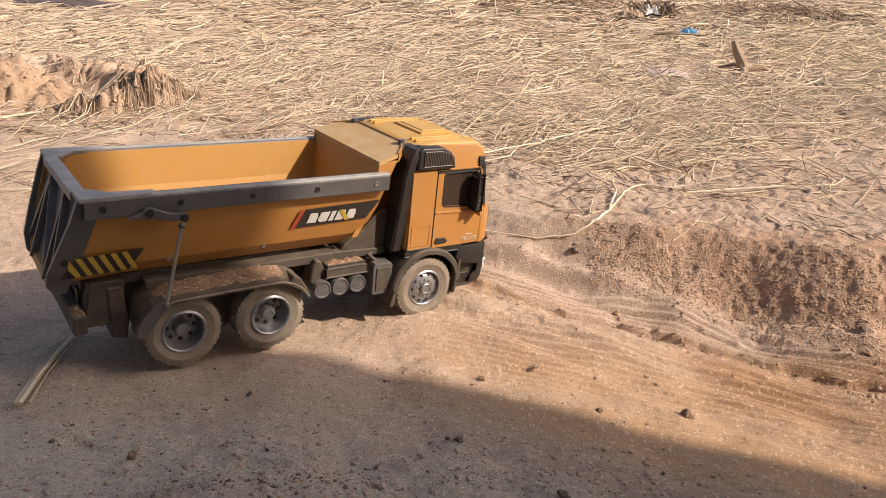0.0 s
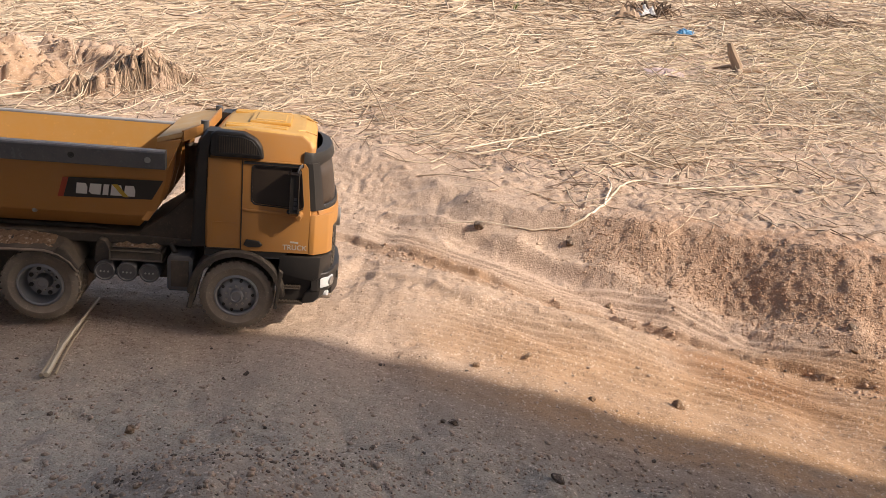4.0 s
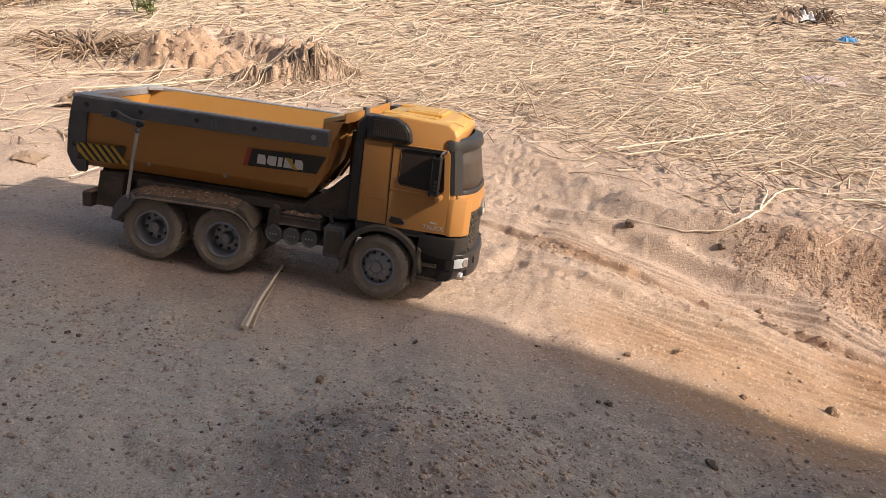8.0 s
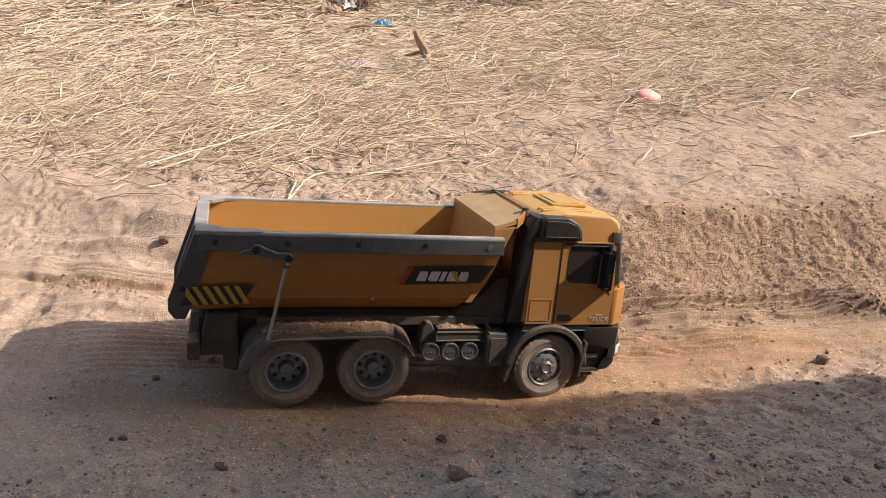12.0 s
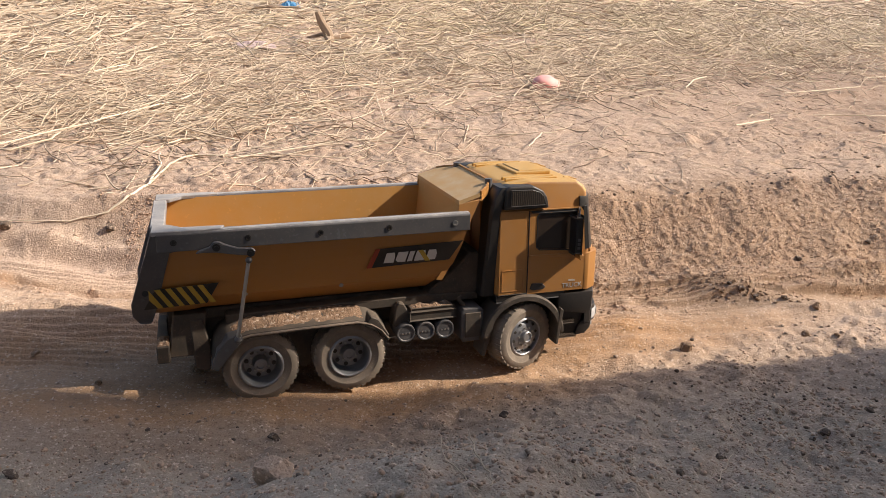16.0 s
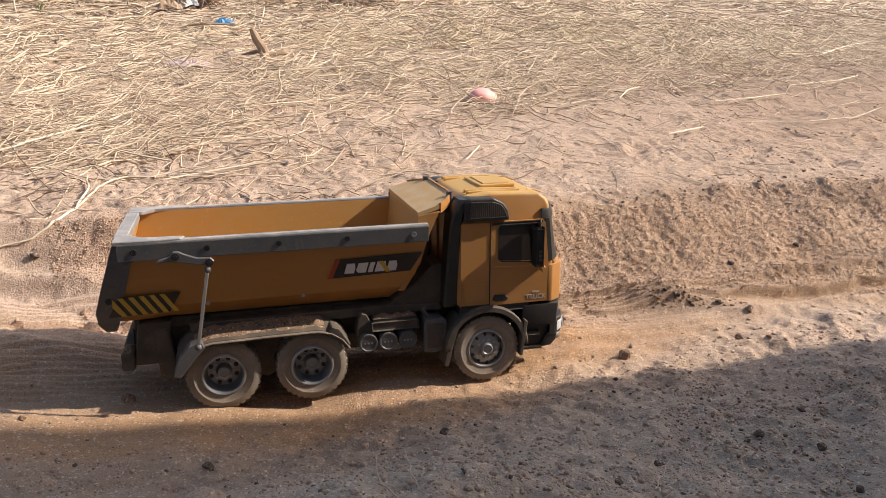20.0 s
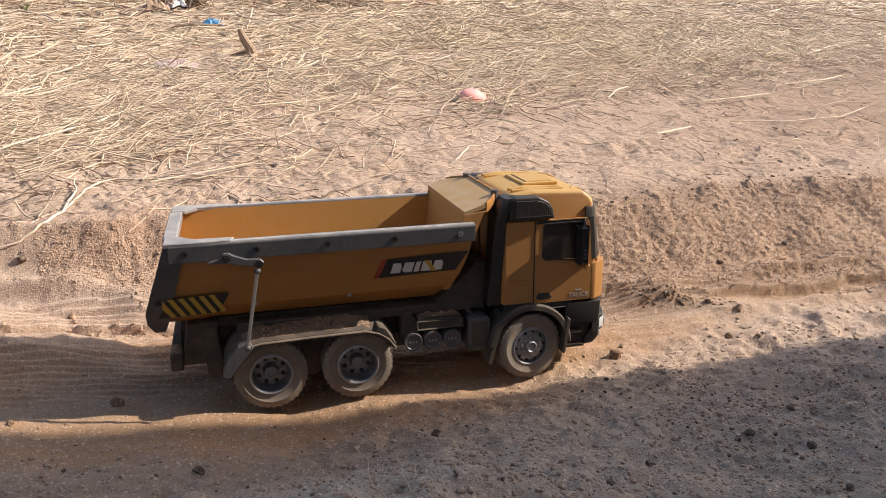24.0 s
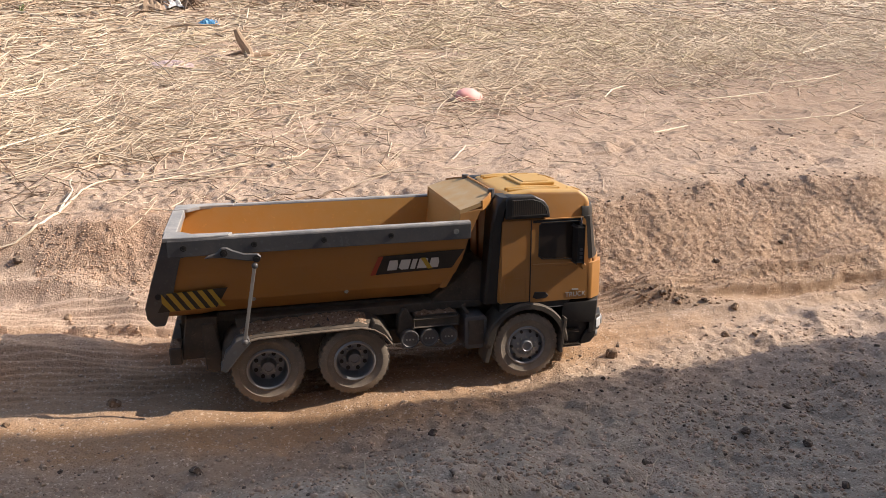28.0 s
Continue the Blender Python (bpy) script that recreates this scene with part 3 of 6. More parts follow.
# ---- the toy dump truck: x ahead, y to its left, z up from the soil under the rear axle ----
truck = new("dump_truck")
tagged(truck, "dusty orange-yellow toy dump truck with a dark grey bed rail", "toy truck")
SIDES = (-1, 1)
SIDE_Z, SIDE_Y = (0.106, 0.120, 0.134, 0.146, 0.168, 0.192, 0.215), (0.053, 0.061, 0.068, 0.073, 0.081, 0.088, 0.090)


def side_y(z):
    """Half the bed's width at a height."""
    return float(np.interp(z, SIDE_Z, SIDE_Y))


def rear_x(z):
    return -0.100 - 0.30 * max(0.0, 0.213 - z)


def front_x(z):
    return float(np.interp(z, (0.106, 0.118, 0.134, 0.15, 0.19, 0.23), (0.204, 0.212, 0.226, 0.237, 0.247, 0.250)))


# bed: an open trough with a rounded bottom
inner = [(0.0445, 0.1165), (0.057, 0.1250), (0.067, 0.142), (0.0762, 0.169), (0.0822, 0.2125)]
bm = bmesh.new()
rings = []
for k, low in ((0.0, 0.0), (0.04, 0.0), (0.17, 0.0), (0.215, 1.0), (0.6, 1.0), (0.96, 1.0), (1.0, 1.0)):
    # the flank reaches lower at the tail than along the rest
    fold = (0.061 + 0.0055 * low, 0.120 + 0.0100 * low)
    outer = [(0.088, 0.194), (0.081, 0.168), (0.073, 0.146), fold, (0.046, 0.109 + 0.002 * low)]
    section = [(-y, z) for y, z in outer] + [(y, z) for y, z in reversed(outer)] + [(y, z) for y, z in reversed(inner)] + [(-y, z) for y, z in inner]
    rings.append([(rear_x(z) * (1 - k) + front_x(z) * k, y, z) for y, z in section])
loft(bm, rings)
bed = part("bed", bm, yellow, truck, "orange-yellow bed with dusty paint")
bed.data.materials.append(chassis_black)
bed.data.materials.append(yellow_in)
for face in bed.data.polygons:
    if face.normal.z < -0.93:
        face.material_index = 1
    elif abs(face.center.y) < 0.0805 and face.normal.z > 0.05:
        face.material_index = 2


bm = bmesh.new()
wall = [(-0.0845, 0.222), (0.0845, 0.222), (0.077, 0.169), (0.067, 0.142), (0.057, 0.125), (0.045, 0.1165), (-0.045, 0.1165), (-0.057, 0.125), (-0.067, 0.142), (-0.077, 0.169)]
loft(bm, [[(front_x(z) - 0.012, y, z) for y, z in wall], [(front_x(z) - 0.003, y, z) for y, z in wall]])
part("headboard", bm, yellow_in, bed)
bm = bmesh.new()
hood = [(0.236, -0.0875), (0.262, -0.0865), (0.274, -0.074), (0.285, -0.055), (0.285, 0.055), (0.274, 0.074), (0.262, 0.0865), (0.236, 0.0875)]
loft(bm, [[(x, y, 0.2215 + 0.30 * (x - 0.236)) for x, y in hood], [(x, y, 0.2265 + 0.30 * (x - 0.236)) for x, y in hood]])
part("rock_guard", bm, guard_sand, bed, "sand-dusted sloping rock guard")
bm = bmesh.new()
loft(bm, [[(x + d, y, 0.2225 + 0.30 * (x - 0.236) + h) for x, y in hood[1:-1]] for d, h in ((0, -0.006), (0.0022, -0.006), (0.0022, 0.006), (0, 0.006))], close=False)
lip = part("guard_lip", bm, yellow, bed)
lip.modifiers.new("thick", "SOLIDIFY").thickness = 0.002
for s in SIDES:
    bm = bmesh.new()
    prism(bm, [(0.232, 0.190), (0.246, 0.190), (0.262, 0.2265), (0.236, 0.2225)], "y", s * 0.0835, s * 0.0875, 0.0006)
    part("cheek_plate", bm, yellow, bed)
    # stakes on the outside of the headboard
    for y in (0.03, 0.066):
        bm = bmesh.new()
        loft(bm, [[(front_x(z) + d, s * (y + w), z) for z in (0.125, 0.16, 0.19, 0.222)] for d, w in ((-0.004, -0.003), (0.004, -0.003), (0.004, 0.003), (-0.004, 0.003))], close=False)
        stake = part("stake", bm, yellow, bed)
        stake.modifiers.new("thick", "SOLIDIFY").thickness = 0.001

for s in SIDES:
    rail = part("side_rail", prism(bmesh.new(), [(s * 0.0975, 0.193), (s * 0.0985, 0.2115), (s * 0.0965, 0.2135), (s * 0.084, 0.2135), (s * 0.083, 0.2115), (s * 0.083, 0.204), (s * 0.0865, 0.193)], "x", -0.100, 0.2465, 0.0006), slate, bed, "dark slate-grey rail with scuffed edges")
    cap = bmesh.new()
    prism(cap, [(s * 0.0972, 0.2128), (s * 0.0964, 0.2142), (s * 0.0885, 0.2142), (s * 0.0880, 0.2130)], "x", -0.072, 0.2460)
    part("rail_cap", cap, scuffed, rail, "worn pale top of the rail")
    for x in (0.228, 0.149, 0.071, -0.007, -0.083):
        bm = bmesh.new()
        lathe(bm, [(0.0034, 0), (0.0034, -0.0012), (0.0022, -0.0014), (0.002, -0.0006), (0, -0.0006)], 12, (0, 0, 0))
        for v in bm.verts:
            v.co = Vector((x + v.co.x, s * (0.0976 - v.co.y), 0.203 + v.co.z))
        part("rail_bolt", bm, steel if x > 0.2 else black, rail)
    for x in (-0.012, 0.098):
        bm = bmesh.new()
        rod(bm, (x, s * (side_y(0.129) - 0.001), 0.129), (x, s * (side_y(0.129) + 0.0022), 0.129), 0.0030, 12, 0.0022)
        part("flank_bolt", bm, steel, bed)
    # slanted end plate at the tail
    bm = bmesh.new()
    loft(bm, [[(x0, s * (side_y(z) - 0.002), z), (x1, s * (side_y(z) - 0.002), z), (x1, s * (side_y(z) + 0.0035), z), (x0, s * (side_y(z) + 0.0035), z)] for z, x0, x1 in ((0.2125, -0.1045, -0.070), (0.1935, -0.1110, -0.074), (0.1900, -0.1120, -0.0880), (0.160, -0.1225, -0.0965), (0.128, -0.1330, -0.1050), (0.112, -0.1330, -0.1100), (0.103, -0.1275, -0.1135), (0.101, -0.1250, -0.1150))])
    plate = part("tail_plate", bm, slate, bed)
    bm = bmesh.new()
    rod(bm, (-0.117, s * 0.070, 0.143), (-0.117, s * 0.0765, 0.143), 0.0034, 12)
    part("plate_bolt", bm, black, plate)
    bm = bmesh.new()
    prism(bm, [(-0.1045, s * 0.0975), (-0.070, s * 0.0985), (-0.034, s * 0.0965), (-0.030, s * 0.084), (-0.074, s * 0.081), (-0.088, s * 0.066), (-0.1045, s * 0.064)], "z", 0.2105, 0.2155, 0.0008)
    part("corner_gusset", bm, scuffed, bed, "worn pale grey corner plate")
bm = bmesh.new()
box(bm, -0.1065, -0.0915, -0.07, 0.07, 0.2045, 0.2145, 0.001)
part("tail_crossbar", bm, scuffed, bed)
gate_outline = [(-0.083, 0.204), (0.083, 0.204), (0.072, 0.150), (0.058, 0.118), (0.044, 0.108), (-0.044, 0.108), (-0.058, 0.118), (-0.072, 0.150)]
bm = bmesh.new()
loft(bm, [[(rear_x(z) + 0.004 + d, y, z) for y, z in gate_outline] for d in (0, 0.004)])
gate = part("tailgate", bm, slate, bed, "dark grey ribbed tailgate")
for (y0, z0), (y1, z1) in (((-0.034, 0.112), (-0.034, 0.203)), ((0.034, 0.112), (0.034, 0.203)), ((-0.060, 0.128), (-0.037, 0.196)), ((0.060, 0.128), (0.037, 0.196)), ((-0.031, 0.118), (0.031, 0.198))):
    bm = bmesh.new()
    run = Vector((0, y1 - y0, z1 - z0)).normalized()
    loft(bm, [[(rear_x(z) + d, y + w * run.z, z - w * run.y) for d, w in ((0.006, -0.004), (-0.003, -0.0025), (-0.003, 0.0025), (0.006, 0.004))] for y, z in ((y0, z0), ((y0 + y1) / 2, (z0 + z1) / 2), (y1, z1))])
    part("gate_rib", bm, slate, gate)
bm = bmesh.new()
loft(bm, [[(rear_x(z) + 0.0088 + d, y * 0.97, z) for y, z in gate_outline] for d in (0, 0.0012)])
part("gate_liner", bm, yellow_in, gate, "worn inner face of the tailgate")

for s in SIDES:
    # lifting lever, pivots and tie rod
    bm = bmesh.new()
    prism(bm, [(-0.062, 0.1905), (-0.058, 0.1935), (-0.047, 0.1970), (-0.043, 0.2020), (-0.037, 0.2020), (-0.031, 0.1985), (-0.018, 0.1935), (-0.004, 0.1930), (0.0, 0.1890), (-0.003, 0.1845), (-0.012, 0.1850), (-0.024, 0.1870), (-0.042, 0.1905), (-0.055, 0.1910)], "y", s * 0.0985, s * 0.1035, 0.0008)
    lever = part("gate_lever", bm, slate, truck, "grey cast lever beside the rail")
    for x, z in ((-0.0405, 0.1965), (-0.0055, 0.1878)):
        bm = bmesh.new()
        rod(bm, (x, s * 0.098, z), (x, s * 0.1055, z), 0.0042, 14)
        rod(bm, (x, s * 0.1055, z), (x, s * 0.1068, z), 0.0022, 8)
        part("pivot", bm, black, lever)
    bm = bmesh.new()
    rod(bm, (-0.0085, s * 0.1035, 0.177), (-0.0245, s * 0.0985, 0.090), 0.0021, 8)
    tie = part("tie_rod", bm, steel, truck, "thin bright steel tie rod")
    for at, r in (((-0.008, s * 0.1035, 0.1795), 0.0038), ((-0.0248, s * 0.0985, 0.0875), 0.0042)):
        bm = bmesh.new()
        bmesh.ops.create_icosphere(bm, subdivisions=2, radius=r, matrix=Matrix.Translation(at))
        part("ball_joint", bm, slate, tie, smooth=True)

    # decals on the bed's flank
    def decal(name, outline, material, parent, lift):
        bm = bmesh.new()
        loft(bm, [[(x, s * (side_y(z) + d), z) for x, z in outline] for d in (lift - 0.0006, lift)])
        return part(name, bm, material, parent)
    panel = decal("name_panel", [(0.1285, 0.1495), (0.1375, 0.1745), (0.2420, 0.1775), (0.2280, 0.1525)], decal_black, bed, 0.0014)
    decal("red_edge", [(0.1265, 0.1495), (0.1355, 0.1745), (0.1415, 0.1747), (0.1325, 0.1497)], red, panel, 0.0020)
    x0 = 0.1465
    for wide, cut in ((0.0118, 0.0025), (0.0118, -0.0025), (0.0060, 0.0), (0.0120, 0.002), (0.0118, 0.003)):
        a, b = x0, x0 + wide
        low, high, slant = 0.1550, 0.1685, 0.003
        decal("emblem_block", [(a, low), (a + slant, high), (b + slant - abs(cut), high), (b + slant * 0.5, 0.1630), (b, low)] if cut >= 0 else [(a, low + 0.003), (a + slant, high), (b + slant, high), (b, low), (a + 0.003, low)], white, panel, 0.0022)
        x0 = b + 0.0024
    decal("emblem_slash", [(0.1870, 0.1695), (0.1930, 0.1695), (0.2030, 0.1540), (0.1970, 0.1540)], stripe_yellow, panel, 0.0028)
    hazard = decal("hazard_panel", [(-0.1205, 0.1205), (-0.1065, 0.1465), (-0.040, 0.1490), (-0.0540, 0.1225)], decal_black, bed, 0.0040)
    for i in range(6):
        a, dz = -0.1150 + 0.0112 * i, 0.0004 * i
        top = (a + 0.0010, 0.1340) if i == 0 else (a - 0.0040, 0.1460 + dz)
        decal("hazard_stripe", [(a + 0.0092, 0.1212 + dz), top, (a + 0.0018, 0.1462 + dz), (a + 0.0148, 0.1214 + dz)], stripe_yellow, hazard, 0.0047)

# chassis
bm = bmesh.new()
for s in SIDES:
    box(bm, -0.100, 0.300, s * 0.022, s * 0.034, 0.066, 0.094, 0.001)
for x in (-0.09, -0.03, 0.052, 0.15, 0.23):
    box(bm, x - 0.006, x + 0.006, -0.024, 0.024, 0.070, 0.090)
chassis = part("chassis_frame", bm, chassis_black, truck)
bm = bmesh.new()
prism(bm, [(-0.098, 0.094), (-0.098, 0.107), (0.15, 0.107), (0.20, 0.100), (0.26, 0.098), (0.26, 0.0945)], "y", -0.040, 0.040, 0.001)
part("bed_subframe", bm, chassis_black, truck)
for s in SIDES:
    bm = bmesh.new()
    prism(bm, [(-0.100, 0.056), (-0.070, 0.056), (-0.058, 0.088), (-0.055, 0.107), (-0.092, 0.107)], "y", s * 0.024, s * 0.056, 0.0015)
    part("bed_hinge", bm, chassis_black, chassis)
    bm = bmesh.new()
    prism(bm, [(-0.035, 0.092), (0.272, 0.092), (0.272, 0.1005), (0.20, 0.1035), (-0.035, 0.1025)], "y", s * 0.034, s * 0.059, 0.001)
    part("side_shelf", bm, chassis_dusty, chassis, "sand-dusted black ledge along the chassis")
bm = bmesh.new()
box(bm, -0.1120, -0.0980, -0.068, 0.068, 0.055, 0.076, 0.0015)
tail = part("rear_bumper", bm, chassis_black, chassis)
for s in SIDES:
    bm = bmesh.new()
    rows = [[(-0.1115 + 0.0130 * i / 8, s * (0.036 + 0.030 * j / 12), 0.0758 + 0.0020 * (1 + 0.8 * float(grain(0.05 * i, 0.05 * j, 0.12, 23))) * min(1, i / 2, (8 - i) / 2, j / 2, (12 - j) / 2)) for j in range(13)] for i in range(9)]
    loft(bm, rows, close=False)
    part("soil_crust", bm, guard_soil, tail, smooth=True)
bm = bmesh.new()
rod(bm, (0.262, 0, 0.085), (0.262, 0, 0.205), 0.011, 16)
part("lift_cylinder", bm, chassis_black, chassis)
bm = bmesh.new()
prism(bm, [(0.205, 0.098), (0.278, 0.098), (0.278, 0.150), (0.262, 0.152), (0.238, 0.128), (0.212, 0.110)], "y", -0.056, 0.056, 0.002)
part("oil_tank", bm, chassis_black, chassis)
for x in (0.0, 0.104):
    bm = bmesh.new()
    rod(bm, (x, -0.055, 0.042), (x, 0.055, 0.042), 0.008, 12)
    bmesh.ops.create_icosphere(bm, subdivisions=2, radius=0.017, matrix=Matrix.Translation((x, 0, 0.044)))
    part("axle", bm, chassis_black, chassis, smooth=True)
bm = bmesh.new()
rod(bm, (0.325, -0.06, 0.042), (0.325, 0.06, 0.042), 0.006, 12)
part("axle", bm, chassis_black, chassis)

for s in SIDES:
    bm = bmesh.new()
    prism(bm, [(0.012, 0.046), (0.052, 0.024), (0.092, 0.046), (0.092, 0.064), (0.070, 0.078), (0.034, 0.078), (0.012, 0.064)], "y", s * 0.030, s * 0.054, 0.0015)
    part("suspension", bm, chassis_black, chassis)
    bm = bmesh.new()
    prism(bm, [(-0.072, 0.040), (-0.056, 0.036), (-0.053, 0.060), (-0.060, 0.100), (-0.075, 0.100)], "y", s * 0.028, s * 0.058, 0.0015)
    part("rear_flap", bm, chassis_black, chassis)
bm = bmesh.new()
prism(bm, [(0.150, 0.046), (0.262, 0.046), (0.275, 0.066), (0.140, 0.066)], "y", -0.044, 0.044, 0.002)
part("gearbox", bm, chassis_black, chassis)

# mudguards over the twin axle, with soil lying on them
guard = [(-0.0535, 0.053), (-0.0500, 0.066), (-0.0420, 0.077), (-0.0280, 0.0845), (-0.010, 0.0885), (0.05, 0.0900), (0.112, 0.0905), (0.128, 0.0865), (0.1405, 0.0780), (0.1490, 0.0660)]
for s in SIDES:
    bm = bmesh.new()
    loft(bm, [[(x, s * y, z + d) for y, d in ((0.034, 0.010), (0.060, 0.009), (0.074, 0.004), (0.0865, 0.0), (0.0885, -0.0045), (0.0865, -0.0050), (0.0845, -0.0030), (0.074, 0.001), (0.060, 0.006), (0.034, 0.007))] for x, z in guard])
    mud = part("mudguard", bm, chassis_dusty, truck, smooth=True)
    bm = bmesh.new()
    nx, ny = 56, 14
    rows = []
    for i in range(nx + 1):
        x = -0.036 + 0.166 * i / nx
        row = []
        for j in range(ny + 1):
            y = 0.036 + 0.0475 * j / ny
            base = float(np.interp(x, [p for p, _ in guard], [q for _, q in guard])) + float(np.interp(y, (0.034, 0.060, 0.074, 0.0865), (0.010, 0.009, 0.004, 0.0)))
            edge = min(1.0, 6 * min(i / nx, 1 - i / nx), 5 * (1 - j / ny), 3 + 0 * j)
            heap = 0.0020 * max(0, edge) * (1 + 0.7 * float(grain(x * s, y, 0.010, 20)) + 0.7 * float(grain(x, y, 0.004, 21))) - 0.0006
            row.append((x, s * y, base + heap))
        rows.append(row)
    loft(bm, rows, close=False)
    part("soil_crust", bm, guard_soil, mud, "crust of brown soil on the mudguard", smooth=True)
    bm = bmesh.new()
    tube(bm, [(x, s * 0.0885, z - 0.002) for x, z in guard], [0.0016] * len(guard), 6)
    part("guard_rim", bm, guard_dust, mud, "pale dusty rim of the mudguard", smooth=True)
    bm = bmesh.new()
    prism(bm, [(0.120, 0.083), (0.128, 0.094), (0.137, 0.090), (0.150, 0.069), (0.146, 0.064), (0.136, 0.075)], "y", s * 0.060, s * 0.0895, 0.001)
    part("guard_end", bm, chassis_dusty, mud)
    bm = bmesh.new()
    prism(bm, [(-0.055, 0.052), (-0.048, 0.048), (-0.030, 0.070), (-0.018, 0.083), (-0.022, 0.091), (-0.036, 0.086), (-0.048, 0.072)], "y", s * 0.066, s * 0.0905, 0.001)
    part("rod_bracket", bm, slate, mud)

    # air tanks, battery box and fuel tank between the axles
    for x in (0.174, 0.199, 0.224):
        bm = bmesh.new()
        lathe(bm, [(0.0118, 0.036), (0.0118, 0.0755), (0.0112, 0.0765), (0.0098, 0.0765), (0.0090, 0.0755), (0, 0.0755)], 24, (0, 0, 0))
        for v in bm.verts:
            v.co = Vector((x + v.co.x, s * v.co.y, 0.0625 + v.co.z))
        tank = part("air_tank", bm, slate, truck, smooth=True)
        for k in (-1, 0, 1):
            bm = bmesh.new()
            rod(bm, (x + 0.0042 * k, s * 0.0752, 0.0622), (x + 0.0042 * k, s * 0.0763, 0.0622), 0.0011, 8)
            part("port", bm, steel, tank)
    bm = bmesh.new()
    box(bm, 0.1795, 0.238, s * 0.034, s * 0.0735, 0.0765, 0.0875, 0.0015)
    box(bm, 0.1815, 0.236, s * 0.036, s * 0.0715, 0.0875, 0.0915, 0.001)
    crate = part("battery_box", bm, chassis_dusty, truck)
    bm = bmesh.new()
    rows = [[(0.183 + 0.0515 * i / 20, s * (0.037 + 0.033 * j / 12), 0.0912 + 0.0026 * (1 + 0.8 * float(grain(0.05 * i, 0.05 * j, 0.12, 22))) * min(1, i / 2, (20 - i) / 2, j / 2, (12 - j) / 2)) for j in range(13)] for i in range(21)]
    loft(bm, rows, close=False)
    part("soil_crust", bm, guard_soil, crate, "brown soil heaped on the box", smooth=True)
    bm = bmesh.new()
    prism(bm, [(0.160, 0.070), (0.176, 0.066), (0.184, 0.078), (0.174, 0.098), (0.167, 0.100), (0.163, 0.092)], "y", s * 0.045, s * 0.068, 0.0015)
    part("valve_block", bm, chassis_dusty, truck)
    bm = bmesh.new()
    prism(bm, [(0.2445, 0.046), (0.2475, 0.043), (0.2700, 0.043), (0.2730, 0.046), (0.2740, 0.083), (0.2700, 0.087), (0.2475, 0.087), (0.2445, 0.083)], "y", s * 0.038, s * 0.0785, 0.0018, 2)
    tank = part("fuel_tank", bm, slate, truck)
    bm = bmesh.new()
    prism(bm, [(0.2490, 0.049), (0.2690, 0.049), (0.2695, 0.0815), (0.2490, 0.0815)], "y", s * 0.0783, s * 0.0800, 0.0006)
    part("tank_panel", bm, chassis_dusty, tank)
    bm = bmesh.new()
    tube(bm, [(0.252, s * 0.066, 0.086), (0.247, s * 0.060, 0.094), (0.2565, s * 0.05, 0.099), (0.265, s * 0.048, 0.094)], [0.0035] * 4, 8)
    part("filler_pipe", bm, chassis_black, tank, smooth=True)

# cab
cab_side = [(0.2875, 0.100), (0.2870, 0.205), (0.2900, 0.230), (0.300, 0.2395), (0.330, 0.2435), (0.396, 0.2408), (0.4180, 0.2345), (0.4262, 0.2260), (0.4275, 0.215), (0.4310, 0.198), (0.4400, 0.150), (0.4415, 0.100)]
bm = bmesh.new()
prism(bm, cab_side, "y", -0.0825, 0.0825, 0.005, 3)
for v in bm.verts:
    if v.co.z > 0.206:
        v.co.y *= 1 - 0.085 * min(1, (v.co.z - 0.206) / 0.034)
    if v.co.x > 0.40:
        v.co.x -= 0.010 * (abs(v.co.y) / 0.0825) ** 4
cab = part("cab", bm, yellow, truck, "orange-yellow cab with thin dust", smooth=True)
# upward faces of the cab take the paler roof colour
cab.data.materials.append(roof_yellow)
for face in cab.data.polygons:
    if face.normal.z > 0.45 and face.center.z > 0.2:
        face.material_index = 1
for y in (-0.06, -0.02, 0.02, 0.06):
    bm = bmesh.new()
    box(bm, 0.2845, 0.2885, y - 0.011, y + 0.011, 0.112, 0.222, 0.001)
    part("back_panel", bm, yellow, cab)
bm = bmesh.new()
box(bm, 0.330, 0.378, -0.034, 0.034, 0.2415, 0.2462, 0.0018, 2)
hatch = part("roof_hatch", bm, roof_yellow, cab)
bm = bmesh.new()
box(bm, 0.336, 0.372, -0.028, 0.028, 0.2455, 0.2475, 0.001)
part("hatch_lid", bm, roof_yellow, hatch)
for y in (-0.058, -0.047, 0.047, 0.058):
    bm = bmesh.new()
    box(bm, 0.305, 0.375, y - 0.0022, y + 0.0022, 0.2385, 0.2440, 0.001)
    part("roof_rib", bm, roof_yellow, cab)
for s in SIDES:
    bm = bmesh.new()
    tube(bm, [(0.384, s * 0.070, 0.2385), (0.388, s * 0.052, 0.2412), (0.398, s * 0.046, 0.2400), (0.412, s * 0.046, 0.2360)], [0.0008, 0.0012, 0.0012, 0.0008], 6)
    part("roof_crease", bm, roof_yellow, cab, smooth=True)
# sun visor over the windscreen
bm = bmesh.new()
turns = [radians(d) for d in range(-90, 91, 9)]
def visor_ring(out, z, drop):
    return [(0.402 + (0.0262 + out) * max(0.0, math.cos(a)) ** 0.42, (0.0805 + out * 0.5) * math.sin(a), z - drop * abs(math.sin(a)) ** 6) for a in turns]
loft(bm, [list(r) for r in zip(visor_ring(-0.003, 0.2100, 0.003), visor_ring(0.0052, 0.2085, 0.008), visor_ring(0.0060, 0.2105, 0.008), visor_ring(0.0034, 0.2190, 0.001), visor_ring(0.0018, 0.2208, 0.0), visor_ring(-0.0100, 0.2225, 0.0))])
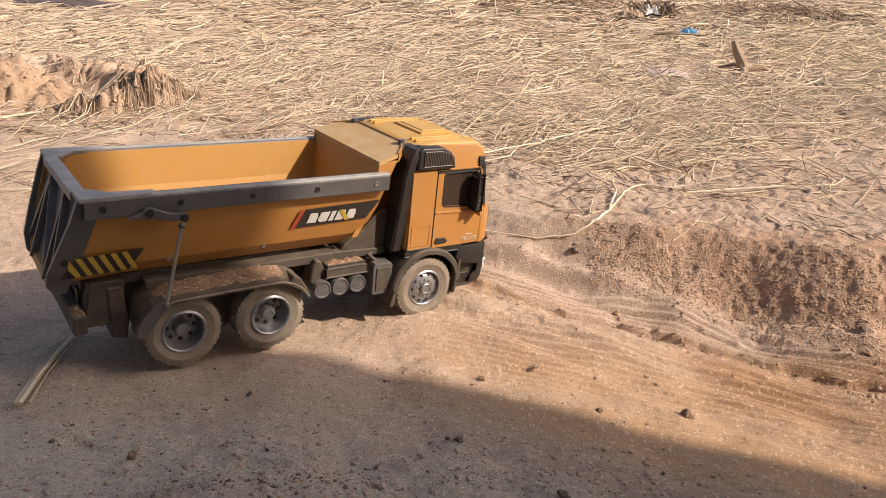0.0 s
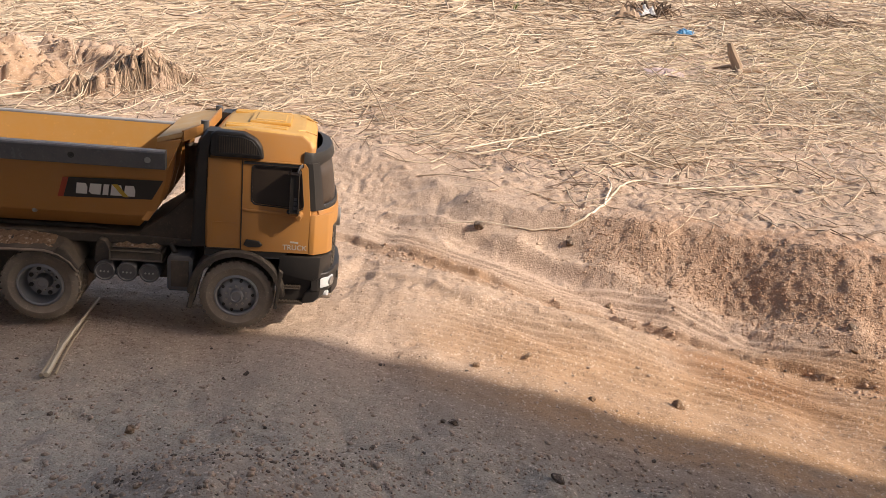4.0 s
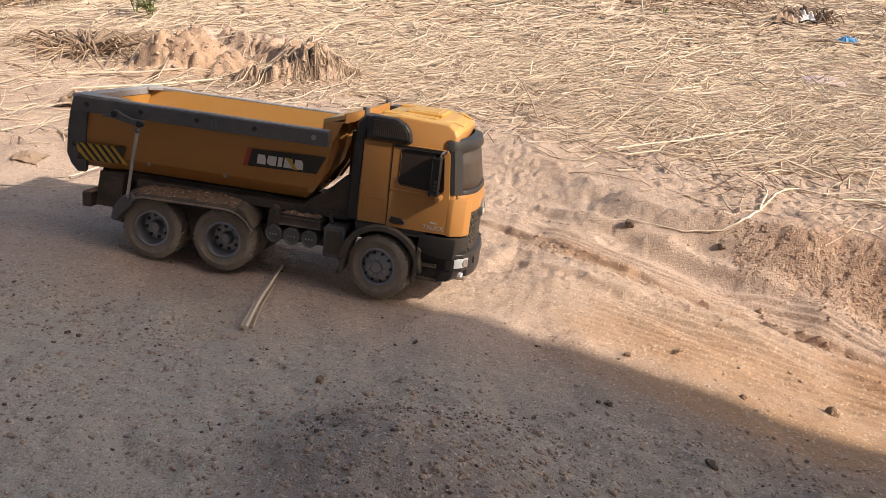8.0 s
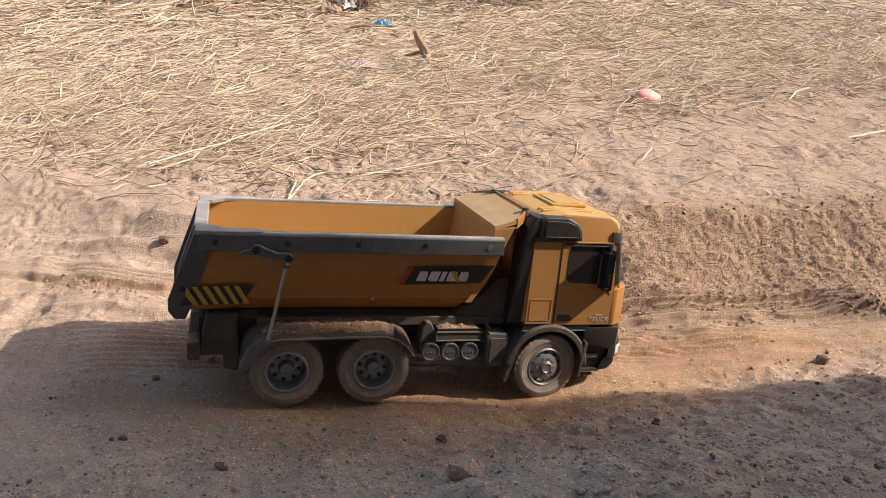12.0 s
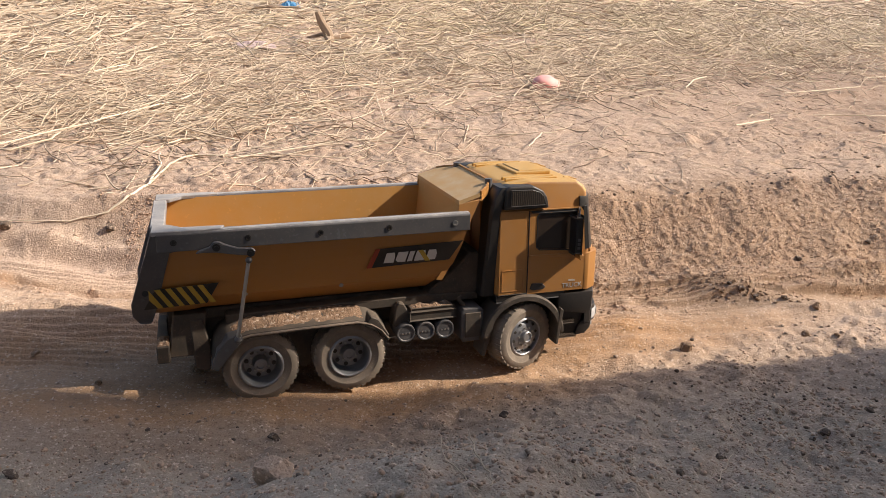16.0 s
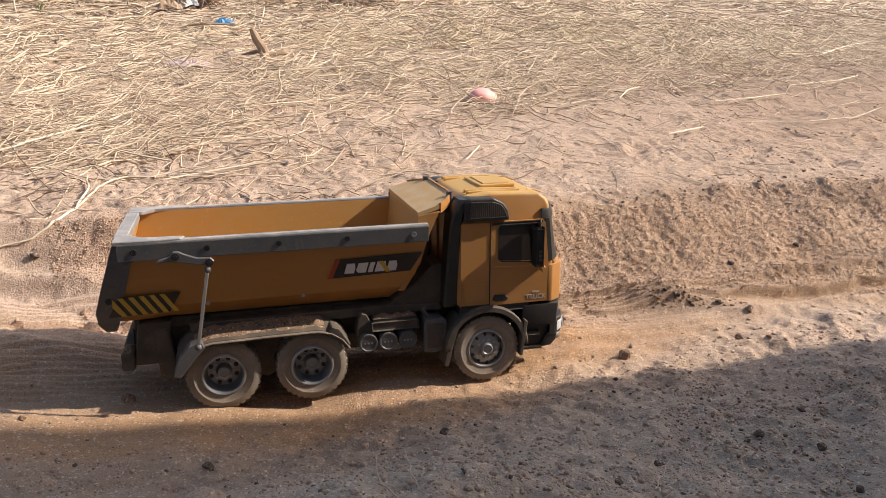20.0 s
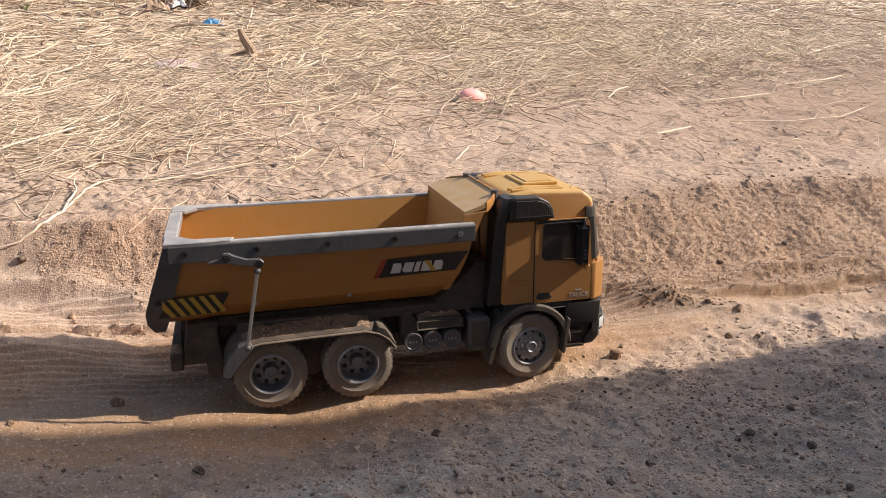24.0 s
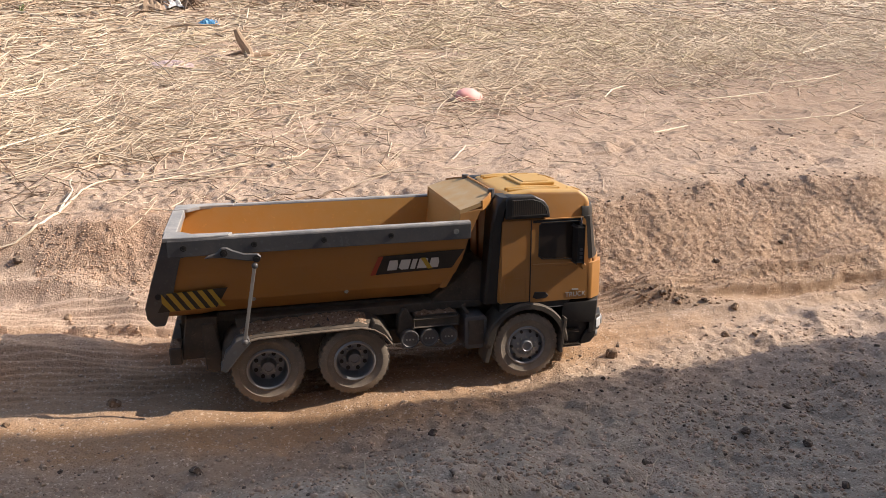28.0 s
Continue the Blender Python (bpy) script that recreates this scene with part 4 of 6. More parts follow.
part("sun_visor", bm, black, cab, "black plastic visor over the windscreen", smooth=True)
# windscreen, wipers and nose
def nose_x(y, z):
    return float(np.interp(z, (0.100, 0.150, 0.198, 0.217), (0.4415, 0.4400, 0.4310, 0.4255))) - 0.010 * (abs(y) / 0.0825) ** 4
ys = [-0.0795 + 0.159 * i / 12 for i in range(13)]
bm = bmesh.new()
loft(bm, [[(nose_x(y, z) + 0.0012, y, z) for y in ys] for z in (0.1525, 0.170, 0.190, 0.2085)], close=False)
screen = part("windscreen", bm, screen_glass, cab, "dust-streaked smoked windscreen", smooth=True)
screen.modifiers.new("thick", "SOLIDIFY").thickness = 0.0012
for s in SIDES:
    bm = bmesh.new()
    rings = []
    for z in (0.1535, 0.170, 0.190, 0.2090):
        edge = 0.4228 - 0.0100 * (z - 0.150) / 0.0535
        rings.append([(edge, s * 0.0800, z), (edge, s * 0.0842, z), (nose_x(0.0825, z) + 0.0035, s * 0.0832, z), (nose_x(0.076, z) + 0.0042, s * 0.0765, z), (nose_x(0.0715, z) + 0.0038, s * 0.0715, z), (nose_x(0.0705, z) + 0.0008, s * 0.0705, z)])
    loft(bm, rings)
    part("windscreen_pillar", bm, black, cab, "black pillar beside the windscreen", smooth=True)
bm = bmesh.new()
loft(bm, [[(nose_x(y, z) + d, y, z) for y in [-0.076 + 0.152 * i / 12 for i in range(13)]] for d, z in ((0.0020, 0.1590), (0.0032, 0.1575), (0.0036, 0.1530), (0.0020, 0.1515))], close=False)
part("scuttle", bm, black, cab, smooth=True).modifiers.new("thick", "SOLIDIFY").thickness = 0.001
for y in (-0.045, 0.012):
    bm = bmesh.new()
    tube(bm, [(nose_x(y, 0.153) + 0.003, y, 0.1535), (nose_x(y + 0.02, 0.158) + 0.003, y + 0.02, 0.1575), (nose_x(y + 0.042, 0.16) + 0.003, y + 0.042, 0.1590)], [0.0012, 0.001, 0.0008], 6)
    part("wiper", bm, black, cab)
bm = bmesh.new()
loft(bm, [[(nose_x(y, z) + d, y, z) for y in ys] for d, z in ((0.0012, 0.1535), (0.0045, 0.1520), (0.0060, 0.1400), (0.0052, 0.1290), (0.0030, 0.1272))], close=False)
band = part("nose_band", bm, yellow, cab, smooth=True)
band.modifiers.new("thick", "SOLIDIFY").thickness = 0.002
bm = bmesh.new()
yg = [-0.058 + 0.116 * i / 10 for i in range(11)]
loft(bm, [[(nose_x(y, z) + 0.0015, y, z) for y in yg] for z in (0.072, 0.100, 0.128)], close=False)
grille = part("grille", bm, decal_black, cab, "black honeycomb grille")
grille.modifiers.new("thick", "SOLIDIFY").thickness = 0.001
for i in range(6):
    z = 0.0775 + 0.0086 * i
    for j in range(11 - i % 2):
        y = -0.053 + 0.0106 * j + 0.0053 * (i % 2)
        bm = bmesh.new()
        lathe(bm, [(0.0046, 0), (0.0046, -0.0022), (0.0036, -0.0022), (0.0036, 0)], 6, (0, 0, 0))
        for v in bm.verts:
            v.co = Vector((nose_x(y, z) + 0.0014 - v.co.y, y + v.co.x, z + v.co.z))
        part("grille_cell", bm, chassis_dusty, grille)
bm = bmesh.new()
lathe(bm, [(0.0118, 0), (0.0118, -0.0070), (0.0108, -0.0080), (0.0096, -0.0080), (0.0092, -0.0066), (0.0, -0.0066)], 24)
for v in bm.verts:
    v.co = Vector((0.443 - v.co.y, v.co.x, 0.1255 + v.co.z))
badge = part("round_emblem", bm, steel, cab, "round bright metal badge")
for a in (90, 210, 330):
    bm = bmesh.new()
    c, k = math.cos(radians(a)), math.sin(radians(a))
    prism(bm, [(0.0088 * c, 0.1255 + 0.0088 * k), (-0.0016 * k, 0.1255 + 0.0016 * c), (0.0016 * k, 0.1255 - 0.0016 * c)], "x", 0.4493, 0.4502)
    part("badge_spoke", bm, steel, badge)

for s in SIDES:
    # door with a real window opening
    def ring_plate(outer, inner, y0, y1):
        bm = bmesh.new()
        pts = [[(x, s * y, z) for x, z in line] for line, y in ((outer, y0), (outer, y1), (inner, y1), (inner, y0))]
        loft(bm, pts, caps=False)
        return bm
    d_out = [(0.3290, 0.1400), (0.3290, 0.1005), (0.3990, 0.1005), (0.4215, 0.1005), (0.4225, 0.150), (0.4125, 0.2035), (0.405, 0.2085), (0.3440, 0.2085), (0.3290, 0.2085)]
    d_in = [(0.3395, 0.1620), (0.3440, 0.1580), (0.3990, 0.1545), (0.4050, 0.1560), (0.4065, 0.1610), (0.3985, 0.1980), (0.394, 0.2025), (0.3425, 0.2025), (0.3395, 0.1995)]
    door = part("door", ring_plate(d_out, d_in, 0.0815, 0.0848), yellow, cab)
    bm = bmesh.new()
    prism(bm, d_in, "y", s * 0.0824, s * 0.0832)
    part("window_pane", bm, dark_glass, door, "dark smoked side window")
    door_rail = bmesh.new()
    box(door_rail, 0.330, 0.404, s * 0.0846, s * 0.0858, 0.2045, 0.2075, 0.0004)
    part("drip_rail", door_rail, black, door)
    d_seal = [(x + (0.0012 if x > 0.37 else -0.0012), z + (0.0012 if z > 0.18 else -0.0012)) for x, z in d_in]
    part("window_seal", ring_plate(d_seal, d_in, 0.0830, 0.0853), black, door)
    bm = bmesh.new()
    prism(bm, [(0.3300, 0.1515), (0.3300, 0.1490), (0.390, 0.1455), (0.404, 0.1470), (0.400, 0.1500), (0.352, 0.1510)], "y", s * 0.0845, s * 0.0862, 0.0006)
    part("door_crease", bm, yellow, door)
    bm = bmesh.new()
    prism(bm, [(0.3315, 0.1075), (0.3365, 0.1050), (0.3500, 0.1055), (0.3535, 0.1085), (0.3490, 0.1135), (0.3345, 0.1145)], "y", s * 0.0846, s * 0.0862, 0.0006)
    part("door_handle", bm, decal_black, door, "black recessed door handle")
    bm = bmesh.new()
    prism(bm, [(0.3850, 0.1130), (0.3990, 0.1125), (0.3980, 0.1145), (0.3855, 0.1150)], "y", s * 0.0846, s * 0.0852)
    part("printed_bar", bm, grey_print, door)
    word = bpy.data.curves.new("printed_word", "FONT")
    word.body, word.size, word.extrude, word.align_x = "TRUCK", 0.0086, 0.0003, "CENTER"
    text = new("printed_word", word)
    text.parent = door
    text.matrix_basis = Matrix.Translation((0.3905, s * 0.0850, 0.1045)) @ Euler((radians(90), 0, 0 if s < 0 else radians(180))).to_matrix().to_4x4()
    word.materials.append(grey_print)
    # rear quarter with its flap
    bm = bmesh.new()
    prism(bm, [(0.2900, 0.1005), (0.3278, 0.1005), (0.3278, 0.2085), (0.2900, 0.2085)], "y", s * 0.0815, s * 0.0843, 0.0006)
    quarter = part("quarter_panel", bm, yellow, cab)
    for x0, x1, z0, z1 in ((0.2940, 0.3230, 0.1060, 0.1068), (0.2940, 0.3230, 0.1332, 0.1340), (0.2940, 0.2948, 0.1060, 0.1340), (0.3222, 0.3230, 0.1060, 0.1340)):
        bm = bmesh.new()
        box(bm, x0, x1, s * 0.0842, s * 0.0849, z0, z1)
        part("flap_rim", bm, yellow, quarter)
    bm = bmesh.new()
    for p, q in (((0.2905, 0.1018), (0.3275, 0.1018)), ((0.3283, 0.1018), (0.3283, 0.2080))):
        tube(bm, [(p[0], s * 0.0844, p[1]), (q[0], s * 0.0844, q[1])], [0.0007, 0.0007], 6)
    part("door_gap", bm, decal_black, quarter)
    # side deflector and air duct behind the cab
    bm = bmesh.new()
    prism(bm, [(0.2930, 0.2110), (0.3520, 0.2110), (0.3490, 0.2250), (0.3430, 0.2330), (0.3300, 0.2395), (0.2990, 0.2400), (0.2930, 0.2360)], "y", s * 0.068, s * 0.0895, 0.003, 3)
    deflector = part("air_deflector", bm, black, cab, "black air deflector with fine slots", smooth=True)
    inset = [(0.3010, 0.2155), (0.3470, 0.2155), (0.3440, 0.2245), (0.3385, 0.2310), (0.3280, 0.2345), (0.3010, 0.2350)]
    bm = bmesh.new()
    prism(bm, inset, "y", s * 0.0892, s * 0.0900)
    part("deflector_inset", bm, decal_black, deflector)
    for k, (p, q) in enumerate(zip(inset, inset[1:] + inset[:1])):
        bm = bmesh.new()
        tube(bm, [(p[0], s * 0.0898, p[1]), (q[0], s * 0.0898, q[1])], [0.0009, 0.0009], 6)
        part("inset_rim", bm, black, deflector, smooth=True)
    for i in range(17):
        x = 0.3030 + 0.0025 * i
        bm = bmesh.new()
        box(bm, x, x + 0.0009, s * 0.0898, s * 0.0906, 0.2165, min(0.2340, 0.2340 - 0.55 * max(0, x - 0.330)))
        part("deflector_slat", bm, chassis_black, deflector)
    bm = bmesh.new()
    loft(bm, [[(x, s * y, z) for x, y in ((x0, 0.055), (x1, 0.055), (x1, y1 - 0.003), (x1 - 0.003, y1), (x0 + 0.003, y1), (x0, y1 - 0.003))] for x0, x1, y1, z in ((0.2705, 0.2895, 0.076, 0.100), (0.2735, 0.2905, 0.081, 0.150), (0.2765, 0.2915, 0.085, 0.205), (0.2800, 0.2960, 0.0885, 0.228), (0.2880, 0.3000, 0.0860, 0.2385))])
    part("air_duct", bm, black, cab, smooth=True)
    bm = bmesh.new()
    rod(bm, (0.283, s * 0.060, 0.215), (0.283, s * 0.060, 0.2455), 0.0045, 12)
    part("exhaust_stub", bm, slate, cab)
    # mirror
    bm = bmesh.new()
    box(bm, 0.3830, 0.3965, s * 0.0895, s * 0.1000, 0.1540, 0.1990, 0.0030, 2)
    mirror = part("mirror", bm, black, cab, "tall black side mirror", smooth=True)
    bm = bmesh.new()
    tube(bm, [(0.400, s * 0.083, 0.2065), (0.395, s * 0.092, 0.2050), (0.391, s * 0.0950, 0.1980)], [0.0022] * 3, 8)
    part("mirror_arm", bm, slate, mirror)
    for i in range(3):
        for j in range(2):
            bm = bmesh.new()
            box(bm, 0.3875 + 0.0034 * j, 0.3900 + 0.0034 * j, s * 0.0996, s * 0.1006, 0.1580 + 0.0052 * i, 0.1615 + 0.0052 * i)
            part("mirror_slot", bm, slate, mirror)
    bm = bmesh.new()
    prism(bm, [(0.3900, 0.1500), (0.4020, 0.1525), (0.4080, 0.1500), (0.4060, 0.1450), (0.3960, 0.1435)], "y", s * 0.083, s * 0.1010, 0.0015)
    part("mirror_bracket", bm, yellow, mirror, "orange-yellow mirror bracket")
    # corner fairing, headlamp and bumper side
    bm = bmesh.new()
    prism(bm, [(0.4230, s * 0.0850), (0.4345, s * 0.0845), (0.4470, s * 0.0740), (0.4475, s * 0.0600), (0.4420, s * 0.0590), (0.4300, s * 0.0750)], "z", 0.0990, 0.1480, 0.0015, 2)
    part("corner_fairing", bm, yellow, cab, smooth=True)
    bm = bmesh.new()
    prism(bm, [(0.3740, 0.0965), (0.3720, 0.0740), (0.3980, 0.0690), (0.4300, 0.0660), (0.4450, 0.0690), (0.4470, 0.0965)], "y", s * 0.056, s * 0.0850, 0.003, 2)
    side_bumper = part("bumper_end", bm, black, truck, "black plastic bumper end", smooth=True)
    bm = bmesh.new()
    prism(bm, [(0.3740, 0.0720), (0.3720, 0.0360), (0.4040, 0.0360), (0.4200, 0.0450), (0.4300, 0.0700)], "y", s * 0.050, s * 0.0765, 0.001)
    part("step_recess", bm, decal_black, side_bumper)
    bm = bmesh.new()
    prism(bm, [(0.4080, 0.0350), (0.4350, 0.0370), (0.4440, 0.0440), (0.4460, 0.0540), (0.4280, 0.0560), (0.4160, 0.0480)], "y", s * 0.056, s * 0.0815, 0.002, 2)
    part("lower_lip", bm, black, side_bumper, smooth=True)
    for z in (0.0370, 0.0570):
        bm = bmesh.new()
        box(bm, 0.3730, 0.4120 if z < 0.05 else 0.4060, s * 0.0680, s * 0.0818, z - 0.0030, z, 0.0006)
        tread = part("step", bm, chassis_black, side_bumper)
        for k in range(8):
            bm = bmesh.new()
            box(bm, 0.3745 + 0.0040 * k, 0.3763 + 0.0040 * k, s * 0.0700, s * 0.0822, z - 0.0004, z + 0.0009)
            part("step_rib", bm, chassis_black, tread)
    bm = bmesh.new()
    prism(bm, [(0.4460, s * 0.0825), (0.4480, s * 0.0810), (0.4530, s * 0.0740), (0.4540, s * 0.0620), (0.4440, s * 0.0620)], "z", 0.0565, 0.0690, 0.0015, 2)
    lamp = part("headlight", bm, lamp_glass, truck, "clear white headlight", smooth=True)
    bm = bmesh.new()
    prism(bm, [(0.4310, s * 0.0835), (0.4430, s * 0.0825), (0.4515, s * 0.0730), (0.4525, s * 0.0520), (0.4380, s * 0.0520)], "z", 0.0520, 0.0745, 0.001)
    part("lamp_housing", bm, black, lamp)
    bm = bmesh.new()
    lathe(bm, [(0.0054, 0), (0.0054, -0.0016), (0.0040, -0.0020), (0.0022, -0.0010), (0, -0.0008)], 16)
    for v in bm.verts:
        v.co = Vector((0.4534 - v.co.y, s * 0.0690 + v.co.x, 0.0628 + v.co.z))
    part("lamp_bowl", bm, steel, lamp, smooth=True)
    bm = bmesh.new()
    rod(bm, (0.440, s * 0.066, 0.0450), (0.4480, s * 0.066, 0.0450), 0.0034, 12)
    part("fog_lamp", bm, lamp_glass, truck)
    # fender arch and flap
    bm = bmesh.new()
    arch = [radians(d) for d in range(2, 179, 8)]
    loft(bm, [[(0.325 + r * math.cos(a), s * y, 0.0435 + r * 1.02 * math.sin(a)) for a in arch] for r, y in ((0.0480, 0.050), (0.0565, 0.050), (0.0565, 0.0870), (0.0545, 0.0895), (0.0490, 0.0895), (0.0480, 0.0870))] + [], close=False)
    fender = part("front_fender", bm, chassis_dusty, truck, smooth=True)
    fender.modifiers.new("thick", "SOLIDIFY").thickness = 0.0015
    bm = bmesh.new()
    box(bm, 0.2880, 0.3820, s * 0.050, s * 0.0835, 0.0920, 0.1010, 0.001)
    part("sill", bm, black, truck)
    bm = bmesh.new()
    prism(bm, [(0.2680, 0.0260), (0.2735, 0.0250), (0.2790, 0.0480), (0.2850, 0.0700), (0.2800, 0.0740), (0.2740, 0.0560)], "y", s * 0.056, s * 0.0880, 0.0008)
    part("mud_flap", bm, chassis_dusty, truck)
    bm = bmesh.new()
    prism(bm, [(0.3690, 0.0300), (0.3730, 0.0300), (0.3790, 0.0760), (0.3740, 0.0800)], "y", s * 0.060, s * 0.0900, 0.0008)
    part("mud_flap", bm, chassis_dusty, truck)
bm = bmesh.new()
prism(bm, [(0.4240, -0.058), (0.4495, -0.056), (0.4525, -0.03), (0.4535, 0.0), (0.4525, 0.03), (0.4495, 0.056), (0.4240, 0.058)], "z", 0.0400, 0.0740, 0.003, 2)
front_bumper = part("front_bumper", bm, black, truck, smooth=True)
bm = bmesh.new()
box(bm, 0.4480, 0.4542, -0.040, 0.040, 0.0560, 0.0660, 0.001)
part("bumper_slot", bm, decal_black, front_bumper)
bm = bmesh.new()
prism(bm, [(0.4260, -0.060), (0.4490, -0.058), (0.4530, 0.0), (0.4490, 0.058), (0.4260, 0.060)], "z", 0.0350, 0.0405, 0.0012)
part("skid_plate", bm, guard_dust, front_bumper, "dust-pale lower lip of the bumper")
bm = bmesh.new()
box(bm, 0.300, 0.430, -0.05, 0.05, 0.060, 0.100, 0.002)
part("engine_tub", bm, chassis_black, truck)

# the nose is short: everything ahead of the doors is drawn back a little
for ob in truck.children_recursive:
    if ob.type == "MESH":
        for v in ob.data.vertices:
            if v.co.x > 0.39:
                x = 0.39 + (v.co.x - 0.39) * 0.76
                swell = min(1.0, (x - 0.39) / 0.035)
                v.co.x = x + swell * (0.008 - 0.019 * min(1.1, abs(v.co.y) / 0.084) ** 3)

# wheels: tyre with edge lugs, dished rear rims and domed front rims
R = 0.0427


def make_wheel(front, s):
    wheel_bm = bmesh.new()
    o = 0.0690 if front else 0.0640
    if front:
        lathe(wheel_bm, [(0.0262, -0.012), (0.0262, 0.0145), (0.0240, 0.0158), (0.0228, 0.0150), (0.0222, 0.0100), (0.0200, 0.0115), (0.0165, 0.0140), (0.0085, 0.0140), (0.0078, 0.0180), (0.0062, 0.0190), (0.0052, 0.0176), (0, 0.0176)], 32)
    else:
        lathe(wheel_bm, [(0.0262, -0.012), (0.0262, 0.0150), (0.0242, 0.0166), (0.0226, 0.0156), (0.0218, 0.0110), (0.0212, 0.0030), (0.0190, -0.0010), (0.0095, -0.0010), (0.0082, 0.0065), (0.0074, 0.0095), (0.0048, 0.0100), (0.0042, 0.0086), (0, 0.0086)], 32)
    for v in wheel_bm.verts:
        v.co.y *= s
    wheel = part("wheel", wheel_bm, rim_metal, truck, smooth=True)
    bm = bmesh.new()
    prof = [(0.0255, -0.013), (0.0300, -0.0150), (0.0385, -0.0150), (0.0418, -0.0135), (R, -0.0110), (R, 0.0115), (0.0418, 0.0140), (0.0385, 0.0160), (0.0345, 0.0163), (0.0335, 0.0156), (0.0290, 0.0154), (0.0255, 0.0140)]
    lathe(bm, prof, 48, closed=True)
    for v in bm.verts:
        v.co.y *= s
    tyre = part("tyre", bm, rubber, wheel, "soil-coated rubber tyre", smooth=True)
    bm = bmesh.new()
    for i in range(34):
        for side, off in ((1, 0.0), (-1, 0.5)):
            a = 2 * math.pi * (i + off) / 34
            box(bm, R - 0.0052, R + 0.0007, 0.0035 * side, 0.0142 * side, -0.0024, 0.0024)
            turn = Matrix.Rotation(-a, 3, "Y")
            for v in list(bm.verts)[-8:]:
                v.co = turn @ v.co
                v.co.y *= s
    part("tread", bm, rubber, tyre)
    if not front:
        bm = bmesh.new()
        lathe(bm, [(0.026, -0.048), (0.0385, -0.047), (R, -0.043), (R, -0.023), (0.0385, -0.019), (0.026, -0.018)], 40, closed=True)
        for v in bm.verts:
            v.co.y *= s
        part("inner_tyre", bm, rubber, wheel, smooth=True)
    count, radius, depth = (10, 0.0190, 0.0132) if front else (8, 0.0158, -0.0004)
    for i in range(count):
        a = 2 * math.pi * i / count
        bm = bmesh.new()
        rod(bm, (radius * math.cos(a), s * (depth - 0.002), radius * math.sin(a)), (radius * math.cos(a), s * (depth + 0.0006), radius * math.sin(a)), 0.0019 if front else 0.0026, 10)
        part("rim_hole", bm, decal_black, wheel)
        bm = bmesh.new()
        b, nr, nd = a + math.pi / count, 0.0120 if front else 0.0115, 0.0140 if front else -0.0010
        rod(bm, (nr * math.cos(b), s * nd, nr * math.sin(b)), (nr * math.cos(b), s * (nd + 0.0022), nr * math.sin(b)), 0.0014, 6)
        part("wheel_nut", bm, steel, wheel)
    return wheel, s * o


wheels = []
for front, stations in ((True, (0.325,)), (False, (0.0, 0.104))):
    for s in SIDES:
        for x in stations:
            made, at = make_wheel(front, s)
            wheels.append((made, x, at, front))

# ---- stubble field, straw, stones and litter ----
def straw_mass(name, count, where, length, width, lay, material, spread=0.38, steer=0.42, bend=0.75, seed=1, lift=0.6):
    """A mass of dry stalks. where(rng, n): places; length and width: ranges; lay: how high they are heaped."""
    rng = np.random.RandomState(seed)
    px, py = where(rng, count)
    n = len(px)
    size = rng.uniform(*length, n) * rng.uniform(0.6, 1.25, n)
    wide = rng.uniform(*width, n) * rng.uniform(0.55, 1.3, n)
    angle = np.where(rng.rand(n) < steer, rng.normal(0.18, spread, n), rng.uniform(0, math.pi, n))
    curl = rng.normal(0, bend, n)
    kink = np.where(rng.rand(n) < 0.22, rng.normal(0, 0.9, n), 0)
    up = lay * rng.rand(n) ** 1.6
    tilt = rng.normal(0, 0.012, n) * lift + np.where(rng.rand(n) < 0.03, rng.uniform(0.01, 0.035, n), 0) * lift
    stations = np.array([-0.5, -0.17, 0.17, 0.5])
    verts = np.zeros((n, 4, 3, 3), np.float32)
    x, y, heading = px - 0.5 * size * np.cos(angle), py - 0.5 * size * np.sin(angle), angle - curl * 0.5
    line = []
    for k in range(4):
        line.append((x.copy(), y.copy(), heading.copy()))
        heading = heading + curl / 3 + (kink if k == 1 else 0)
        x, y = x + size / 3 * np.cos(heading), y + size / 3 * np.sin(heading)
    for k, (x, y, heading) in enumerate(line):
        base = ground_height(x, y)
        z = base + wide * 0.5 + up + np.maximum(tilt * (stations[k] + 0.5) * 2, -up * 0.8) + 0.002 * np.sin(k * 2.1 + px * 40)
        taper = (1.0, 0.95, 0.85, 0.55)[k]
        side_x, side_y_ = -np.sin(heading), np.cos(heading)
        for c, (a, b) in enumerate(((-0.5, -0.25), (0.5, -0.25), (0.0, 0.5))):
            verts[:, k, c, 0] = x + side_x * wide * a * taper
            verts[:, k, c, 1] = y + side_y_ * wide * a * taper
            verts[:, k, c, 2] = z + wide * b * taper
    pattern = []
    for k in range(3):
        for c in range(3):
            d = (c + 1) % 3
            pattern.append((k * 3 + c, k * 3 + d, k * 3 + 3 + d, k * 3 + 3 + c))
    faces = (np.arange(n)[:, None, None] * 12 + np.array(pattern)[None]).reshape(-1, 4)
    ob = arrays(name, verts.reshape(-1, 3), faces, material)
    return tagged(ob, kind="stuff")


def straw_edge(x):
    return soft_interp(x, (-4, -1.2, -0.5, -0.16, 0.03, 0.26, 0.48, 0.8, 1.1, 1.42, 1.73, 2.3, 3.2, 5.0, 8), (1.8, 1.74, 1.72, 1.68, 1.63, 1.53, 1.49, 1.56, 1.68, 1.83, 1.88, 1.93, 2.12, 2.7, 4.0))


def in_view(x, y):
    """Inside the wide wedge of the field that lies before the track."""
    return (x > -0.25 - 0.98 * y) & (x < 0.6 + 1.45 * y)


